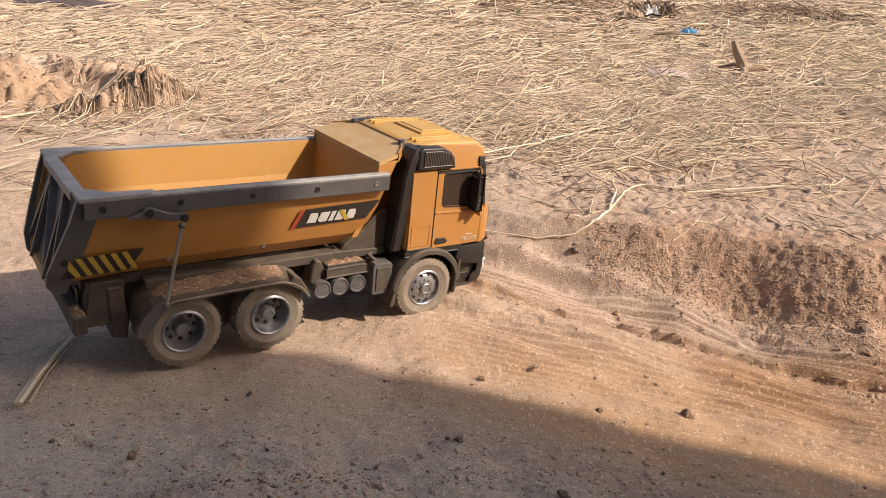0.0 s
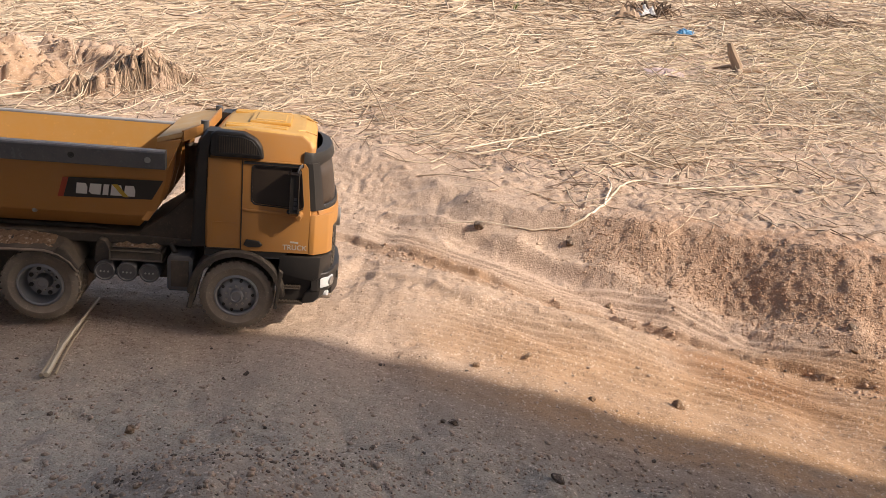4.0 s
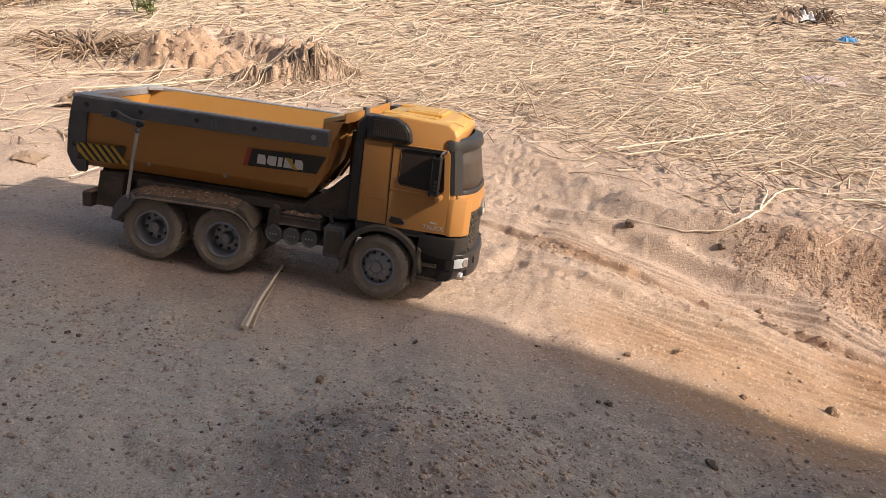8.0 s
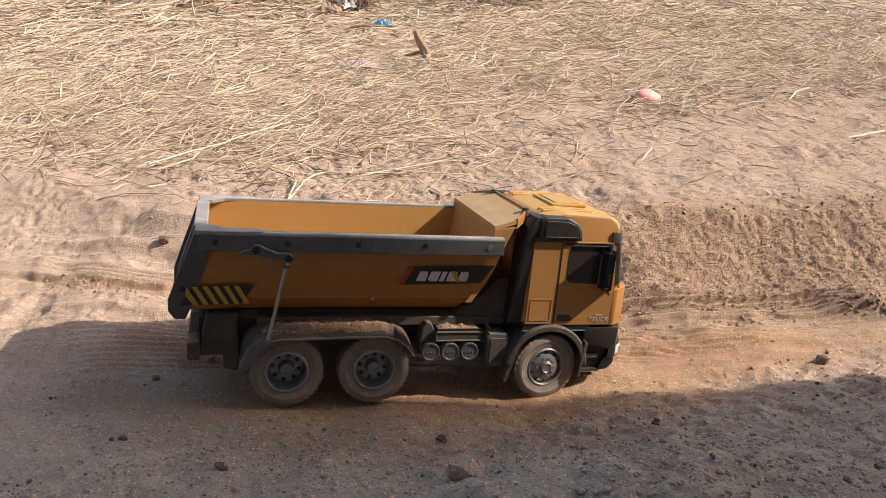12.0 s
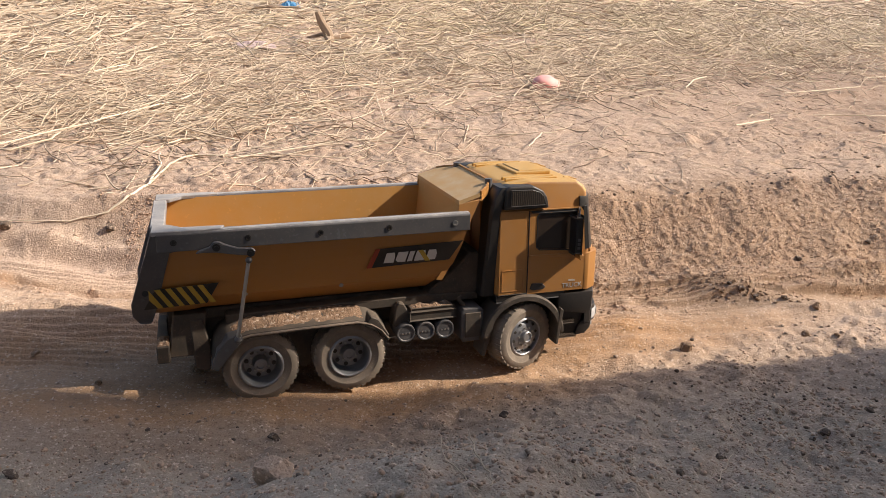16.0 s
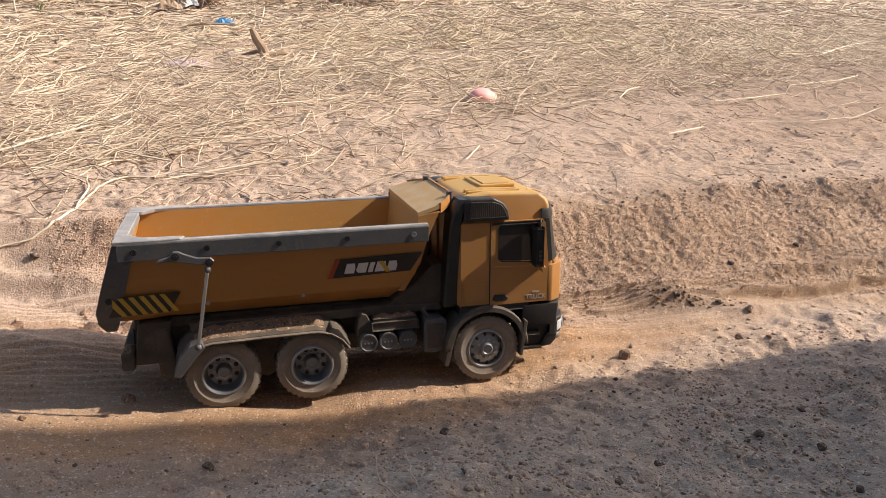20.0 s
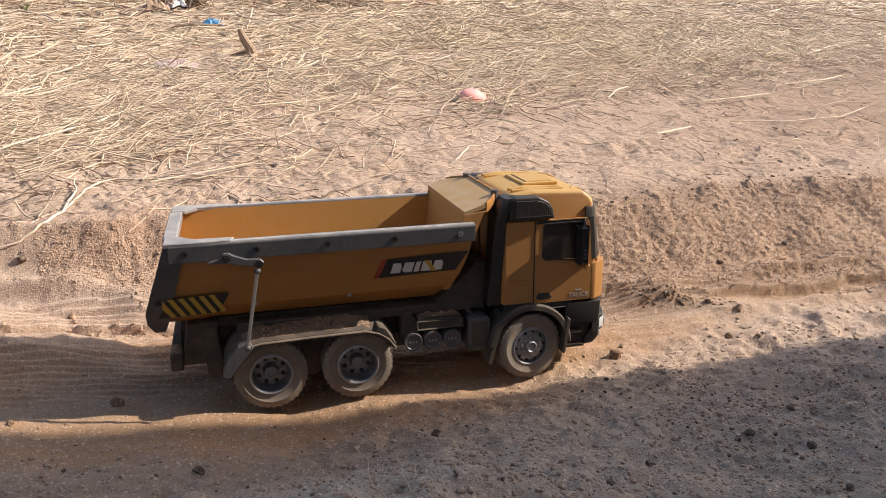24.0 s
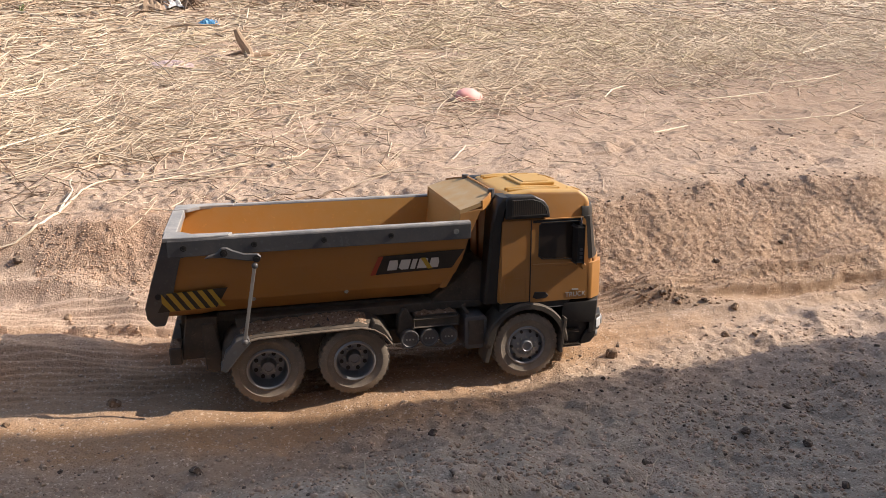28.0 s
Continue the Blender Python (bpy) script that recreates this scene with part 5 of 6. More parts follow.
def band(y0, y1, soft=0.12):
    def where(rng, n):
        x, y = rng.uniform(-3.6, 7.2, n * 4), rng.uniform(y0, y1, n * 4)
        bare = 0.93 * ramp(mound_height(x, y), 0.004, 0.02) + 0.8 * hill(x, y, -1.0, 2.1, 0.16, 0.12) + 0.6 * hill(x, y, -1.45, 1.95, 0.28, 0.12)
        thin = 0.5 + 0.5 * grain(x, y, 0.33, 30) + 0.35 * grain(x, y, 0.9, 31)
        keep = in_view(x, y) & (y > straw_edge(x) + soft * (rng.rand(n * 4) ** 2 - 0.25) + 0.1 * grain(x, y, 0.16, 32))
        keep &= rng.rand(n * 4) > bare
        keep &= rng.rand(n * 4) < np.clip(0.28 + thin, 0.12, 1.0) * (1 - 0.5 * ramp(x - 0.9 * y, 0.7, 2.6)) * (0.35 + 0.65 * ramp(y - straw_edge(x), -0.05, 0.3)) * (1 - 0.4 * ramp(x + 0.25 * y, 0.5, -0.6)) * (1 - 0.5 * ramp(x, -0.5, -1.0) * ramp(y, 2.9, 2.4))
        return x[keep][:n], y[keep][:n]
    return where


tagged(straw_mass("straw_litter", 16000, band(1.42, 2.5), (0.05, 0.19), (0.0016, 0.0036), 0.005, straw_pale, 0.48, 0.42, 1.0, 11), "matted pale straw stalks lying on the field", "straw")
tagged(straw_mass("straw_litter", 12500, band(2.4, 3.5), (0.08, 0.25), (0.0025, 0.0055), 0.006, straw_pale, 0.42, 0.45, 1.0, 12), "matted pale straw stalks lying on the field", "straw")
tagged(straw_mass("straw_litter", 7500, band(3.4, 5.8), (0.12, 0.34), (0.0042, 0.0088), 0.011, straw_pale, 0.42, 0.45, 1.0, 13), "matted pale straw stalks lying on the field", "straw")
tagged(straw_mass("straw_litter", 5600, band(3.0, 5.8), (0.10, 0.30), (0.0036, 0.0080), 0.014, straw_dull, 0.9, 0.3, 1.1, 19), "matted dull brown straw stalks lying on the field", "straw")
tagged(straw_mass("straw_litter", 2600, band(1.42, 3.0), (0.05, 0.18), (0.0014, 0.0036), 0.004, straw_dull, 0.9, 0.3, 1.1, 20), "matted dull brown straw stalks lying on the field", "straw")


def green_heap(rng, n):
    x, y = rng.normal(2.2, 0.8, n), rng.normal(3.05, 0.5, n)
    keep = (y > 2.1) & in_view(x, y) & (rng.rand(n) < 0.5 + 0.6 * grain(x, y, 0.25, 45))
    return x[keep], y[keep]


tagged(straw_mass("hay_tangle", 5200, green_heap, (0.05, 0.17), (0.0022, 0.0044), 0.022, straw_green, 0.9, 0.3, 0.9, 14, 1.2), "curly pale grey-beige hay tangle on the field", "hay")


def brush_strip(rng, n):
    """A low strip of trodden brown brush at the back of the field."""
    x = rng.uniform(0.15, 1.9, n)
    y = 4.35 - 0.25 * ramp(x, 0.6, 1.2) + rng.normal(0, 0.16, n)
    keep = rng.rand(n) < 0.25 + 0.75 * ramp(grain(x, y, 0.2, 99), -0.3, 0.3)
    return x[keep], y[keep]


tagged(straw_mass("dry_brush", 1500, brush_strip, (0.05, 0.20), (0.0030, 0.0070), 0.035, brown_root, 0.9, 0.2, 1.0, 44, 1.2), "trodden dark brown brush behind the straw", "dry brush")


def thin_scatter(rng, n):
    x = rng.uniform(-1.4, 3.4, n)
    y = straw_edge(x) - np.abs(rng.normal(0, 0.17, n)) + 0.05
    keep = (y > top_line(x) + 0.02) & in_view(x, y)
    return x[keep], y[keep]


tagged(straw_mass("straw_bits", 900, thin_scatter, (0.03, 0.16), (0.0012, 0.0030), 0.004, straw_pale, 0.9, 0.4, 0.5, 15), "thin broken straw bits on bare soil", "straw")
tagged(straw_mass("root_fibres", 520, thin_scatter, (0.03, 0.13), (0.0009, 0.0020), 0.004, dark_root, 0.9, 0.3, 0.8, 16), "dark root fibres on bare soil", "root fibres")


def right_scatter(rng, n):
    x, y = rng.uniform(1.2, 5.5, n), rng.uniform(1.15, 3.6, n)
    keep = (y > top_line(x) + 0.03) & in_view(x, y)
    return x[keep], y[keep]


tagged(straw_mass("straw_bits", 2200, right_scatter, (0.03, 0.15), (0.0009, 0.0024), 0.004, straw_pale, 0.8, 0.4, 1.2, 17), "thin broken straw bits on bare soil", "straw")


def left_scatter(rng, n):
    x, y = rng.uniform(-1.7, -0.62, n), rng.uniform(1.12, 1.8, n)
    keep = rng.rand(n) < ramp(y + 0.25 * (-0.6 - x), 1.1, 1.6)
    return x[keep], y[keep]


tagged(straw_mass("straw_bits", 420, left_scatter, (0.05, 0.2), (0.0016, 0.0035), 0.005, straw_pale, 0.5, 0.5, 0.5, 18), "thin broken straw bits on bare soil", "straw")


def pebbles(name, count, where, small, large, material, seed, rare=2.6):
    rng = np.random.RandomState(seed)
    bm = bmesh.new()
    bmesh.ops.create_icosphere(bm, subdivisions=1, radius=1.0)
    shape = np.array([v.co for v in bm.verts])
    tris = np.array([[v.index for v in f.verts] for f in bm.faces])
    bm.free()
    x, y = where(rng, count)
    n = len(x)
    size = small * (large / small) ** (rng.rand(n) ** rare)
    v = shape[None] * rng.uniform(0.65, 1.25, (n, len(shape), 1)) * size[:, None, None] * np.stack([rng.uniform(0.8, 1.4, n), rng.uniform(0.8, 1.3, n), rng.uniform(0.5, 0.9, n)], -1)[:, None]
    a = rng.uniform(0, 6.28, n)
    c, s = np.cos(a)[:, None], np.sin(a)[:, None]
    vx, vy = v[..., 0] * c - v[..., 1] * s, v[..., 0] * s + v[..., 1] * c
    out = np.stack([vx + x[:, None], vy + y[:, None], v[..., 2] + (ground_height(x, y) + 0.08 * size)[:, None]], -1)
    faces = (np.arange(n)[:, None, None] * len(shape) + tris[None]).reshape(-1, 3)
    return tagged(arrays(name, out.reshape(-1, 3), faces, material), kind="stuff")


def near_soil(rng, n):
    x, y = rng.uniform(-1.1, 2.0, n), rng.uniform(0.28, 1.35, n)
    keep = rng.rand(n) < (0.45 + 0.55 * ramp(grain(x, y, 0.12, 40), -0.3, 0.5)) * (1 - 0.8 * packed(x, y))
    return x[keep], y[keep]


def crumb_lines(rng, n):
    """Crumbs along the brow of the bank, on its face and on the near mounds."""
    x = rng.uniform(0.3, 2.3, n)
    pick = rng.rand(n)
    y = np.where(pick < 0.35, top_line(x) + rng.normal(0, 0.025, n), np.where(pick < 0.75, face_foot(x) + rng.uniform(-0.01, 0.12, n), rng.normal(0.47, 0.07, n)))
    return x, y


def brow_crumbs(rng, n):
    x = rng.uniform(1.0, 2.2, n)
    return x, top_line(x) + rng.normal(0.01, 0.016, n)


tagged(pebbles("soil_crumbs", 9000, near_soil, 0.0008, 0.0028, crumb_mat, 21), "small brown soil crumbs on the track", "soil crumbs")
tagged(pebbles("soil_crumbs", 3400, crumb_lines, 0.0007, 0.0023, bank_crumb, 22), "crumbling soil along the cut bank", "soil crumbs")
tagged(pebbles("fine_gravel", 550, near_soil, 0.0008, 0.0026, pebble_mat, 23), "fine dark gravel on the track", "gravel")
tagged(pebbles("fine_gravel", 160, brow_crumbs, 0.0014, 0.0046, pebble_mat, 24), "dark crumbs along the brow of the bank", "gravel")


def field_soil(rng, n):
    x, y = rng.uniform(0.9, 4.6, n), rng.uniform(1.0, 2.9, n)
    keep = (y > top_line(x) + 0.02) & in_view(x, y) & (rng.rand(n) < 0.12 + 0.9 * ramp(grain(x, y, 0.22, 46) + 0.5 * grain(x, y, 0.08, 47), 0.0, 0.7))
    return x[keep], y[keep]


def left_soil(rng, n):
    x, y = rng.uniform(-1.6, 1.0, n), rng.uniform(1.1, 1.9, n)
    keep = rng.rand(n) < 0.2 + 0.8 * ramp(grain(x, y, 0.15, 48), -0.1, 0.6)
    return x[keep], y[keep]


tagged(pebbles("soil_crumbs", 7500, field_soil, 0.0011, 0.0042, crumb_mat, 25), "dark soil crumbs on the bare field", "soil crumbs")
tagged(pebbles("soil_crumbs", 4000, left_soil, 0.0009, 0.0032, crumb_mat, 26), "brown soil crumbs at the field's edge", "soil crumbs")
tagged(straw_mass("root_fibres", 600, field_soil, (0.03, 0.14), (0.0010, 0.0022), 0.003, brown_root, 0.9, 0.4, 0.8, 27), "dark root fibres on bare soil", "root fibres")


def foreground(rng, n):
    x, y = rng.uniform(-0.75, 1.65, n), 0.31 + 0.46 * rng.rand(n)
    keep = rng.rand(n) < (0.25 + 0.75 * ramp(grain(x, y, 0.10, 73) + 0.6 * grain(x, y, 0.035, 74), -0.2, 0.6)) * ramp(y, 0.80, 0.66)
    return x[keep], y[keep]


tagged(pebbles("soil_crumbs", 11000, foreground, 0.0008, 0.0027, crumb_mat, 35, 1.9), "grey-brown crumbs on the shaded soil", "soil crumbs")
tagged(pebbles("fine_gravel", 1500, foreground, 0.0009, 0.0032, pebble_mat, 36, 2.2), "dark grit on the shaded soil", "gravel")


def mound_gravel(rng, n):
    x, y = rng.uniform(0.25, 1.3, n), rng.normal(0.47, 0.09, n)
    left = rng.rand(n) < 0.25
    return np.where(left, rng.normal(0.0, 0.09, n), x), np.where(left, rng.normal(0.50, 0.07, n), y)


tagged(pebbles("fine_gravel", 420, mound_gravel, 0.0008, 0.0030, pebble_mat, 28), "dark gravel on a low mound of soil", "gravel")


tagged(pebbles("soil_crumbs", 3600, mound_gravel, 0.0008, 0.0040, crumb_mat, 43, 2.0), "brown crumbs on a low mound of soil", "soil crumbs")


def scarp_crumbs(rng, n):
    x = rng.uniform(0.0, 1.2, n)
    step_line = step_path(x)
    keep = rng.rand(n) < 0.15 + 0.85 * ramp(grain(x, x * 0, 0.09, 66), -0.2, 0.5)
    y = step_line + rng.normal(-0.010, 0.012, n)
    return x[keep], y[keep]


tagged(pebbles("soil_crumbs", 2000, scarp_crumbs, 0.0009, 0.0036, bank_crumb, 29), "reddish crumbs along a broken step in the track", "soil crumbs")


def heap_crumbs(rng, n):
    x, y = rng.uniform(-1.3, -0.5, n), rng.uniform(1.78, 2.35, n)
    keep = rng.rand(n) < 0.15 + ramp(mound_height(x, y), 0.005, 0.04)
    return x[keep], y[keep]


def crest_gravel(rng, n):
    f = rng.rand(n)
    return -0.10 + 0.2 * f + rng.normal(0, 0.007, n), 0.50 + 0.175 * f - 0.03 * f * f + rng.normal(0, 0.009, n)


tagged(pebbles("soil_crumbs", 2600, heap_crumbs, 0.0016, 0.0075, crumb_mat, 30), "orange-brown crumbs on an eroded heap", "soil crumbs")
tagged(pebbles("fine_gravel", 110, crest_gravel, 0.0010, 0.0032, pebble_mat, 31), "dark gravel along a low crest", "gravel")


def bank_face(rng, n):
    x = 0.35 + 1.85 * rng.rand(n) ** 0.85
    return x, face_foot(x) + (top_line(x) - face_foot(x)) * rng.rand(n) + rng.normal(0, 0.01, n)


tagged(pebbles("soil_crumbs", 26000, bank_face, 0.0008, 0.0022, bank_crumb, 37, 1.5), "fine crumbs on the face of the cut bank", "soil crumbs")
tagged(pebbles("soil_crumbs", 1500, field_soil, 0.0012, 0.0045, crust, 38), "dark soil crumbs on the bare field", "soil crumbs")


def debris(rng, n):
    f = rng.normal(0, 1, n)
    return 1.262 + 0.034 * f + rng.normal(0, 0.010, n), 0.852 - 0.024 * f + rng.normal(0, 0.010, n)


tagged(pebbles("clods", 130, debris, 0.0012, 0.0040, crust, 39, 1.8), "dark crumbled clods at the foot of the bank", "clods")


def field_clods(rng, n):
    """Clusters of turned-up clods on the bare field, round the footprints."""
    spots = np.array(((1.80, 1.27), (2.02, 1.38), (1.93, 1.16), (2.20, 1.30), (2.46, 1.46), (2.62, 1.62), (2.95, 1.85), (3.2, 2.05), (3.45, 2.35), (1.55, 1.15)))
    pick = rng.randint(0, len(spots), n)
    return spots[pick, 0] + rng.normal(0, 0.07, n), spots[pick, 1] + rng.normal(0, 0.03, n)


tagged(pebbles("clods", 300, field_clods, 0.0015, 0.0060, crumb_mat, 40, 2.4), "dark turned-up clods on the bare field", "clods")
tagged(pebbles("soil_crumbs", 2600, foreground, 0.0018, 0.0042, crumb_mat, 41, 2.2), "grey-brown crumbs on the shaded soil", "soil crumbs")
tagged(pebbles("soil_crumbs", 2600, foreground, 0.0011, 0.0032, bank_crumb, 42, 1.9), "pale crumbs on the shaded soil", "soil crumbs")


def stone_mesh(seed, rough=0.28):
    rng = random.Random(seed)
    bm = bmesh.new()
    bmesh.ops.create_icosphere(bm, subdivisions=3, radius=0.5)
    flat = rng.uniform(0.55, 0.8)
    cuts = [(Vector((rng.uniform(-1, 1), rng.uniform(-1, 1), rng.uniform(-0.5, 1))).normalized(), rng.uniform(0.24, 0.40)) for _ in range(9)]
    for v in bm.verts:
        k = 1 + rough * noise.noise(v.co * 2.2 + Vector((seed * 3.1, 0, 0))) + 0.10 * noise.noise(v.co * 7 + Vector((0, seed * 1.7, 0)))
        for normal, reach in cuts:
            over = v.co.dot(normal) - reach
            if over > 0:
                v.co -= normal * over
        v.co = Vector((v.co.x * k * rng.choice((1.0, 1.0)), v.co.y * k * 0.8, v.co.z * k * flat))
    return bm


STONE_SHAPES = []
for seed in range(5):
    for mat in (crust, pebble_mat, crumb_mat):
        ob = part("stone", stone_mesh(seed), mat)
        STONE_SHAPES.append(ob.data)
        bpy.data.objects.remove(ob)

STONES = [(0.437, 0.865, 0.020, 0), (0.253, 0.917, 0.012, 0), (0.188, 0.876, 0.011, 0), (0.168, 0.722, 0.014, 1), (0.157, 0.723, 0.009, 1), (0.389, 1.14, 0.014, 0),
    (0.561, 0.983, 0.016, 0), (0.330, 1.243, 0.020, 1), (0.727, 1.085, 0.020, 1), (0.725, 1.051, 0.017, 0), (0.326, 0.839, 0.011, 0), (0.268, 0.639, 0.019, 1),
    (-0.128, 0.631, 0.012, 0), (-0.063, 0.773, 0.010, 1), (0.094, 0.653, 0.009, 1), (-0.322, 0.454, 0.008, 1), (-0.409, 0.612, 0.009, 1), (0.18, 1.268, 0.026, 1),
    (0.503, 0.672, 0.018, 1), (0.486, 0.524, 0.054, 2), (0.743, 0.628, 0.015, 1), (0.665, 0.428, 0.010, 1), (0.832, 0.446, 0.013, 1), (0.915, 0.488, 0.016, 1),
    (1.063, 0.499, 0.018, 1), (1.044, 0.497, 0.009, 1), (1.155, 0.524, 0.015, 1), (1.099, 0.450, 0.014, 1), (1.069, 0.456, 0.010, 1), (1.062, 0.737, 0.024, 0),
    (1.242, 0.710, 0.016, 0), (1.262, 0.838, 0.013, 1), (1.250, 0.858, 0.016, 1), (1.300, 0.818, 0.014, 1), (1.238, 0.872, 0.012, 1), (1.32, 0.774, 0.016, 0),
    (1.272, 0.687, 0.013, 0), (1.048, 0.367, 0.013, 1), (1.421, 0.925, 0.017, 1), (1.578, 0.929, 0.016, 1), (1.002, 0.676, 0.009, 1)]
for i, (x, y, size, dark) in enumerate(STONES):
    st = new("stone", STONE_SHAPES[(i % 5) * 3 + dark])
    st.matrix_basis = pose(x, y, float(ground_height(x, y)) + 0.16 * size, 6 * (i % 5), -5 * (i % 3), 47 * i) @ Matrix.Scale(size * (0.85 if dark else 1.0), 4)
    tagged(st, ("brown clod of dry soil on the track", "dark angular stone lying on sandy soil", "rounded grey-brown stone half sunk in shaded soil")[dark], "stone" if dark else "clod", "stones on the track")


def lay_stalk(name, places, radii, material, label, category, group="", lift=0.002, seg=7, wobble=0.0015):
    """One bent stalk through places on the ground; a place may carry its height above the soil."""
    bm = bmesh.new()
    points = []
    for p in places:
        x, y = p[:2]
        points.append((x, y, float(ground_height(x, y)) + (p[2] if len(p) > 2 else lift) + radii[0] * 0.6))
    fine, rr = [], []
    for i in range(len(points) - 1):
        for k in range(4):
            f = k / 4
            fine.append(tuple(a * (1 - f) + b * f for a, b in zip(points[i], points[i + 1])))
            rr.append(radii[min(i, len(radii) - 1)] * (1 - f) + radii[min(i + 1, len(radii) - 1)] * f)
    fine.append(points[-1])
    rr.append(radii[-1])
    rng = random.Random(len(name) + int(1000 * abs(places[0][0])))
    fine = [(x + rng.uniform(-wobble, wobble), y + rng.uniform(-wobble, wobble), z + rng.uniform(0, 0.6 * wobble)) for x, y, z in fine]
    ob = part(name, tube(bm, fine, rr, seg), material, smooth=True)
    return tagged(ob, label, category, group)


stick = lay_stalk("stick", [(-0.2545, 0.716, 0.004), (-0.2685, 0.775, 0.004), (-0.2860, 0.85, 0.004), (-0.3035, 0.925, 0.004)], [0.0030, 0.0029, 0.0025, 0.0018], straw_bright, "split pale dry reed stick lying on shaded soil", "stick", wobble=0.0002)
for places, r in (([(-0.2590, 0.714, 0.004), (-0.2715, 0.772, 0.004), (-0.2880, 0.84, 0.004)], 0.0022), ([(-0.2500, 0.724, 0.003), (-0.2640, 0.780, 0.004), (-0.2800, 0.85, 0.005)], 0.0013), ([(-0.262, 0.742, 0.005), (-0.279, 0.790, 0.009)], 0.0009)):
    sliver = lay_stalk("splinter", places, [r, r * 0.9, r * 0.5], twig_mat, "", "", wobble=0.0002)
    sliver.parent = stick
lay_stalk("twig", [(0.413, 1.465, 0.012), (0.414, 1.412), (0.392, 1.335), (0.360, 1.275), (0.328, 1.262), (0.27, 1.262), (0.19, 1.28), (0.12, 1.275)], [0.0013, 0.0018, 0.0022, 0.0022, 0.0015, 0.0011, 0.0008, 0.0006], straw_bright, "bent pale twig lying at the brow of the bank", "twig", "twigs on the field")
lay_stalk("twig", [(0.395, 1.34), (0.43, 1.42), (0.455, 1.46), (0.479, 1.487)], [0.0022, 0.0020, 0.0016, 0.0010], straw_bright, "thin forked pale twig on bare soil", "twig", "twigs on the field")
lay_stalk("twig", [(0.479, 1.487), (0.55, 1.470), (0.619, 1.454), (0.70, 1.47)], [0.0018, 0.0018, 0.0015, 0.0010], straw_bright, "long thin pale twig on bare soil", "twig", "twigs on the field")
for spot, r in (([(0.535, 1.965), (0.46, 1.87), (0.40, 1.80), (0.29, 1.70)], 0.0066), ([(0.54, 1.42), (0.64, 1.46), (0.74, 1.483)], 0.0044), ([(0.71, 1.90), (0.885, 1.926), (1.01, 1.985), (1.087, 2.026)], 0.0050),
        ([(0.905, 2.344), (1.087, 2.353), (1.222, 2.351)], 0.0070), ([(0.326, 2.65), (0.613, 2.67)], 0.0062), ([(0.864, 1.72), (0.93, 1.867), (0.905, 1.74), (0.878, 1.592)], 0.0036), ([(0.27, 2.19), (0.353, 2.296)], 0.0066),
        ([(0.448, 2.86), (0.568, 2.944)], 0.0076), ([(1.667, 1.418), (1.74, 1.44), (1.802, 1.454)], 0.0068), ([(2.047, 1.686), (2.2, 1.70), (2.352, 1.722)], 0.0056), ([(2.469, 1.823), (2.725, 1.851), (2.869, 1.895)], 0.0052),
        ([(3.08, 2.27), (3.45, 2.45), (3.79, 2.58)], 0.0080), ([(1.925, 1.454), (2.117, 1.42), (2.31, 1.437), (2.521, 1.523)], 0.0040), ([(1.125, 1.385), (1.195, 1.464), (1.229, 1.468)], 0.0042), ([(1.80, 1.797), (1.87, 1.86), (1.943, 1.898)], 0.0062),
        ([(-1.15, 1.60), (-1.0, 1.70), (-0.86, 1.80)], 0.0070), ([(-1.22, 1.75), (-1.10, 1.80), (-0.98, 1.84)], 0.0076), ([(-0.82, 1.06), (-0.79, 1.12), (-0.76, 1.20)], 0.0036), ([(-0.70, 1.09), (-0.80, 1.03), (-0.95, 0.98), (-1.1, 0.90)], 0.0034),
        ([(0.14, 1.56), (0.22, 1.64), (0.30, 1.69)], 0.0050), ([(0.10, 1.56), (0.16, 1.53), (0.225, 1.565), (0.235, 1.62)], 0.0050)):
    lay_stalk("straw_stalk", spot, [r * 0.26, r * 0.36, r * 0.33, r * 0.26, r * 0.18], straw_bright, "long thick pale straw stalk on the field", "straw", "thick straw stalks", lift=0.012)
for spot in ([(0.611, 0.472, 0.012), (0.600, 0.436), (0.598, 0.405), (0.604, 0.378)], [(0.643, 0.495, 0.016), (0.626, 0.440), (0.620, 0.405), (0.614, 0.380)], [(0.915, 0.472, 0.010), (0.885, 0.450), (0.856, 0.426)]):
    lay_stalk("grass_blade", spot, [0.0004, 0.0006, 0.0006, 0.0005], twig_mat, "thin dry grass blade bent over shaded soil", "grass blade", "dry grass blades", lift=0.004)
for i in range(8):
    x, y = 0.72 + 0.045 * (i % 4), 1.25 + 0.028 * (i // 4) + 0.012 * (i % 3)
    lay_stalk("root_thread", [(x, y), (x + 0.03, y + 0.022), (x + 0.05, y - 0.012 + 0.006 * i)], [0.0012, 0.0010, 0.0007], dark_root, "thin dark root thread on bare soil", "root", "root threads")


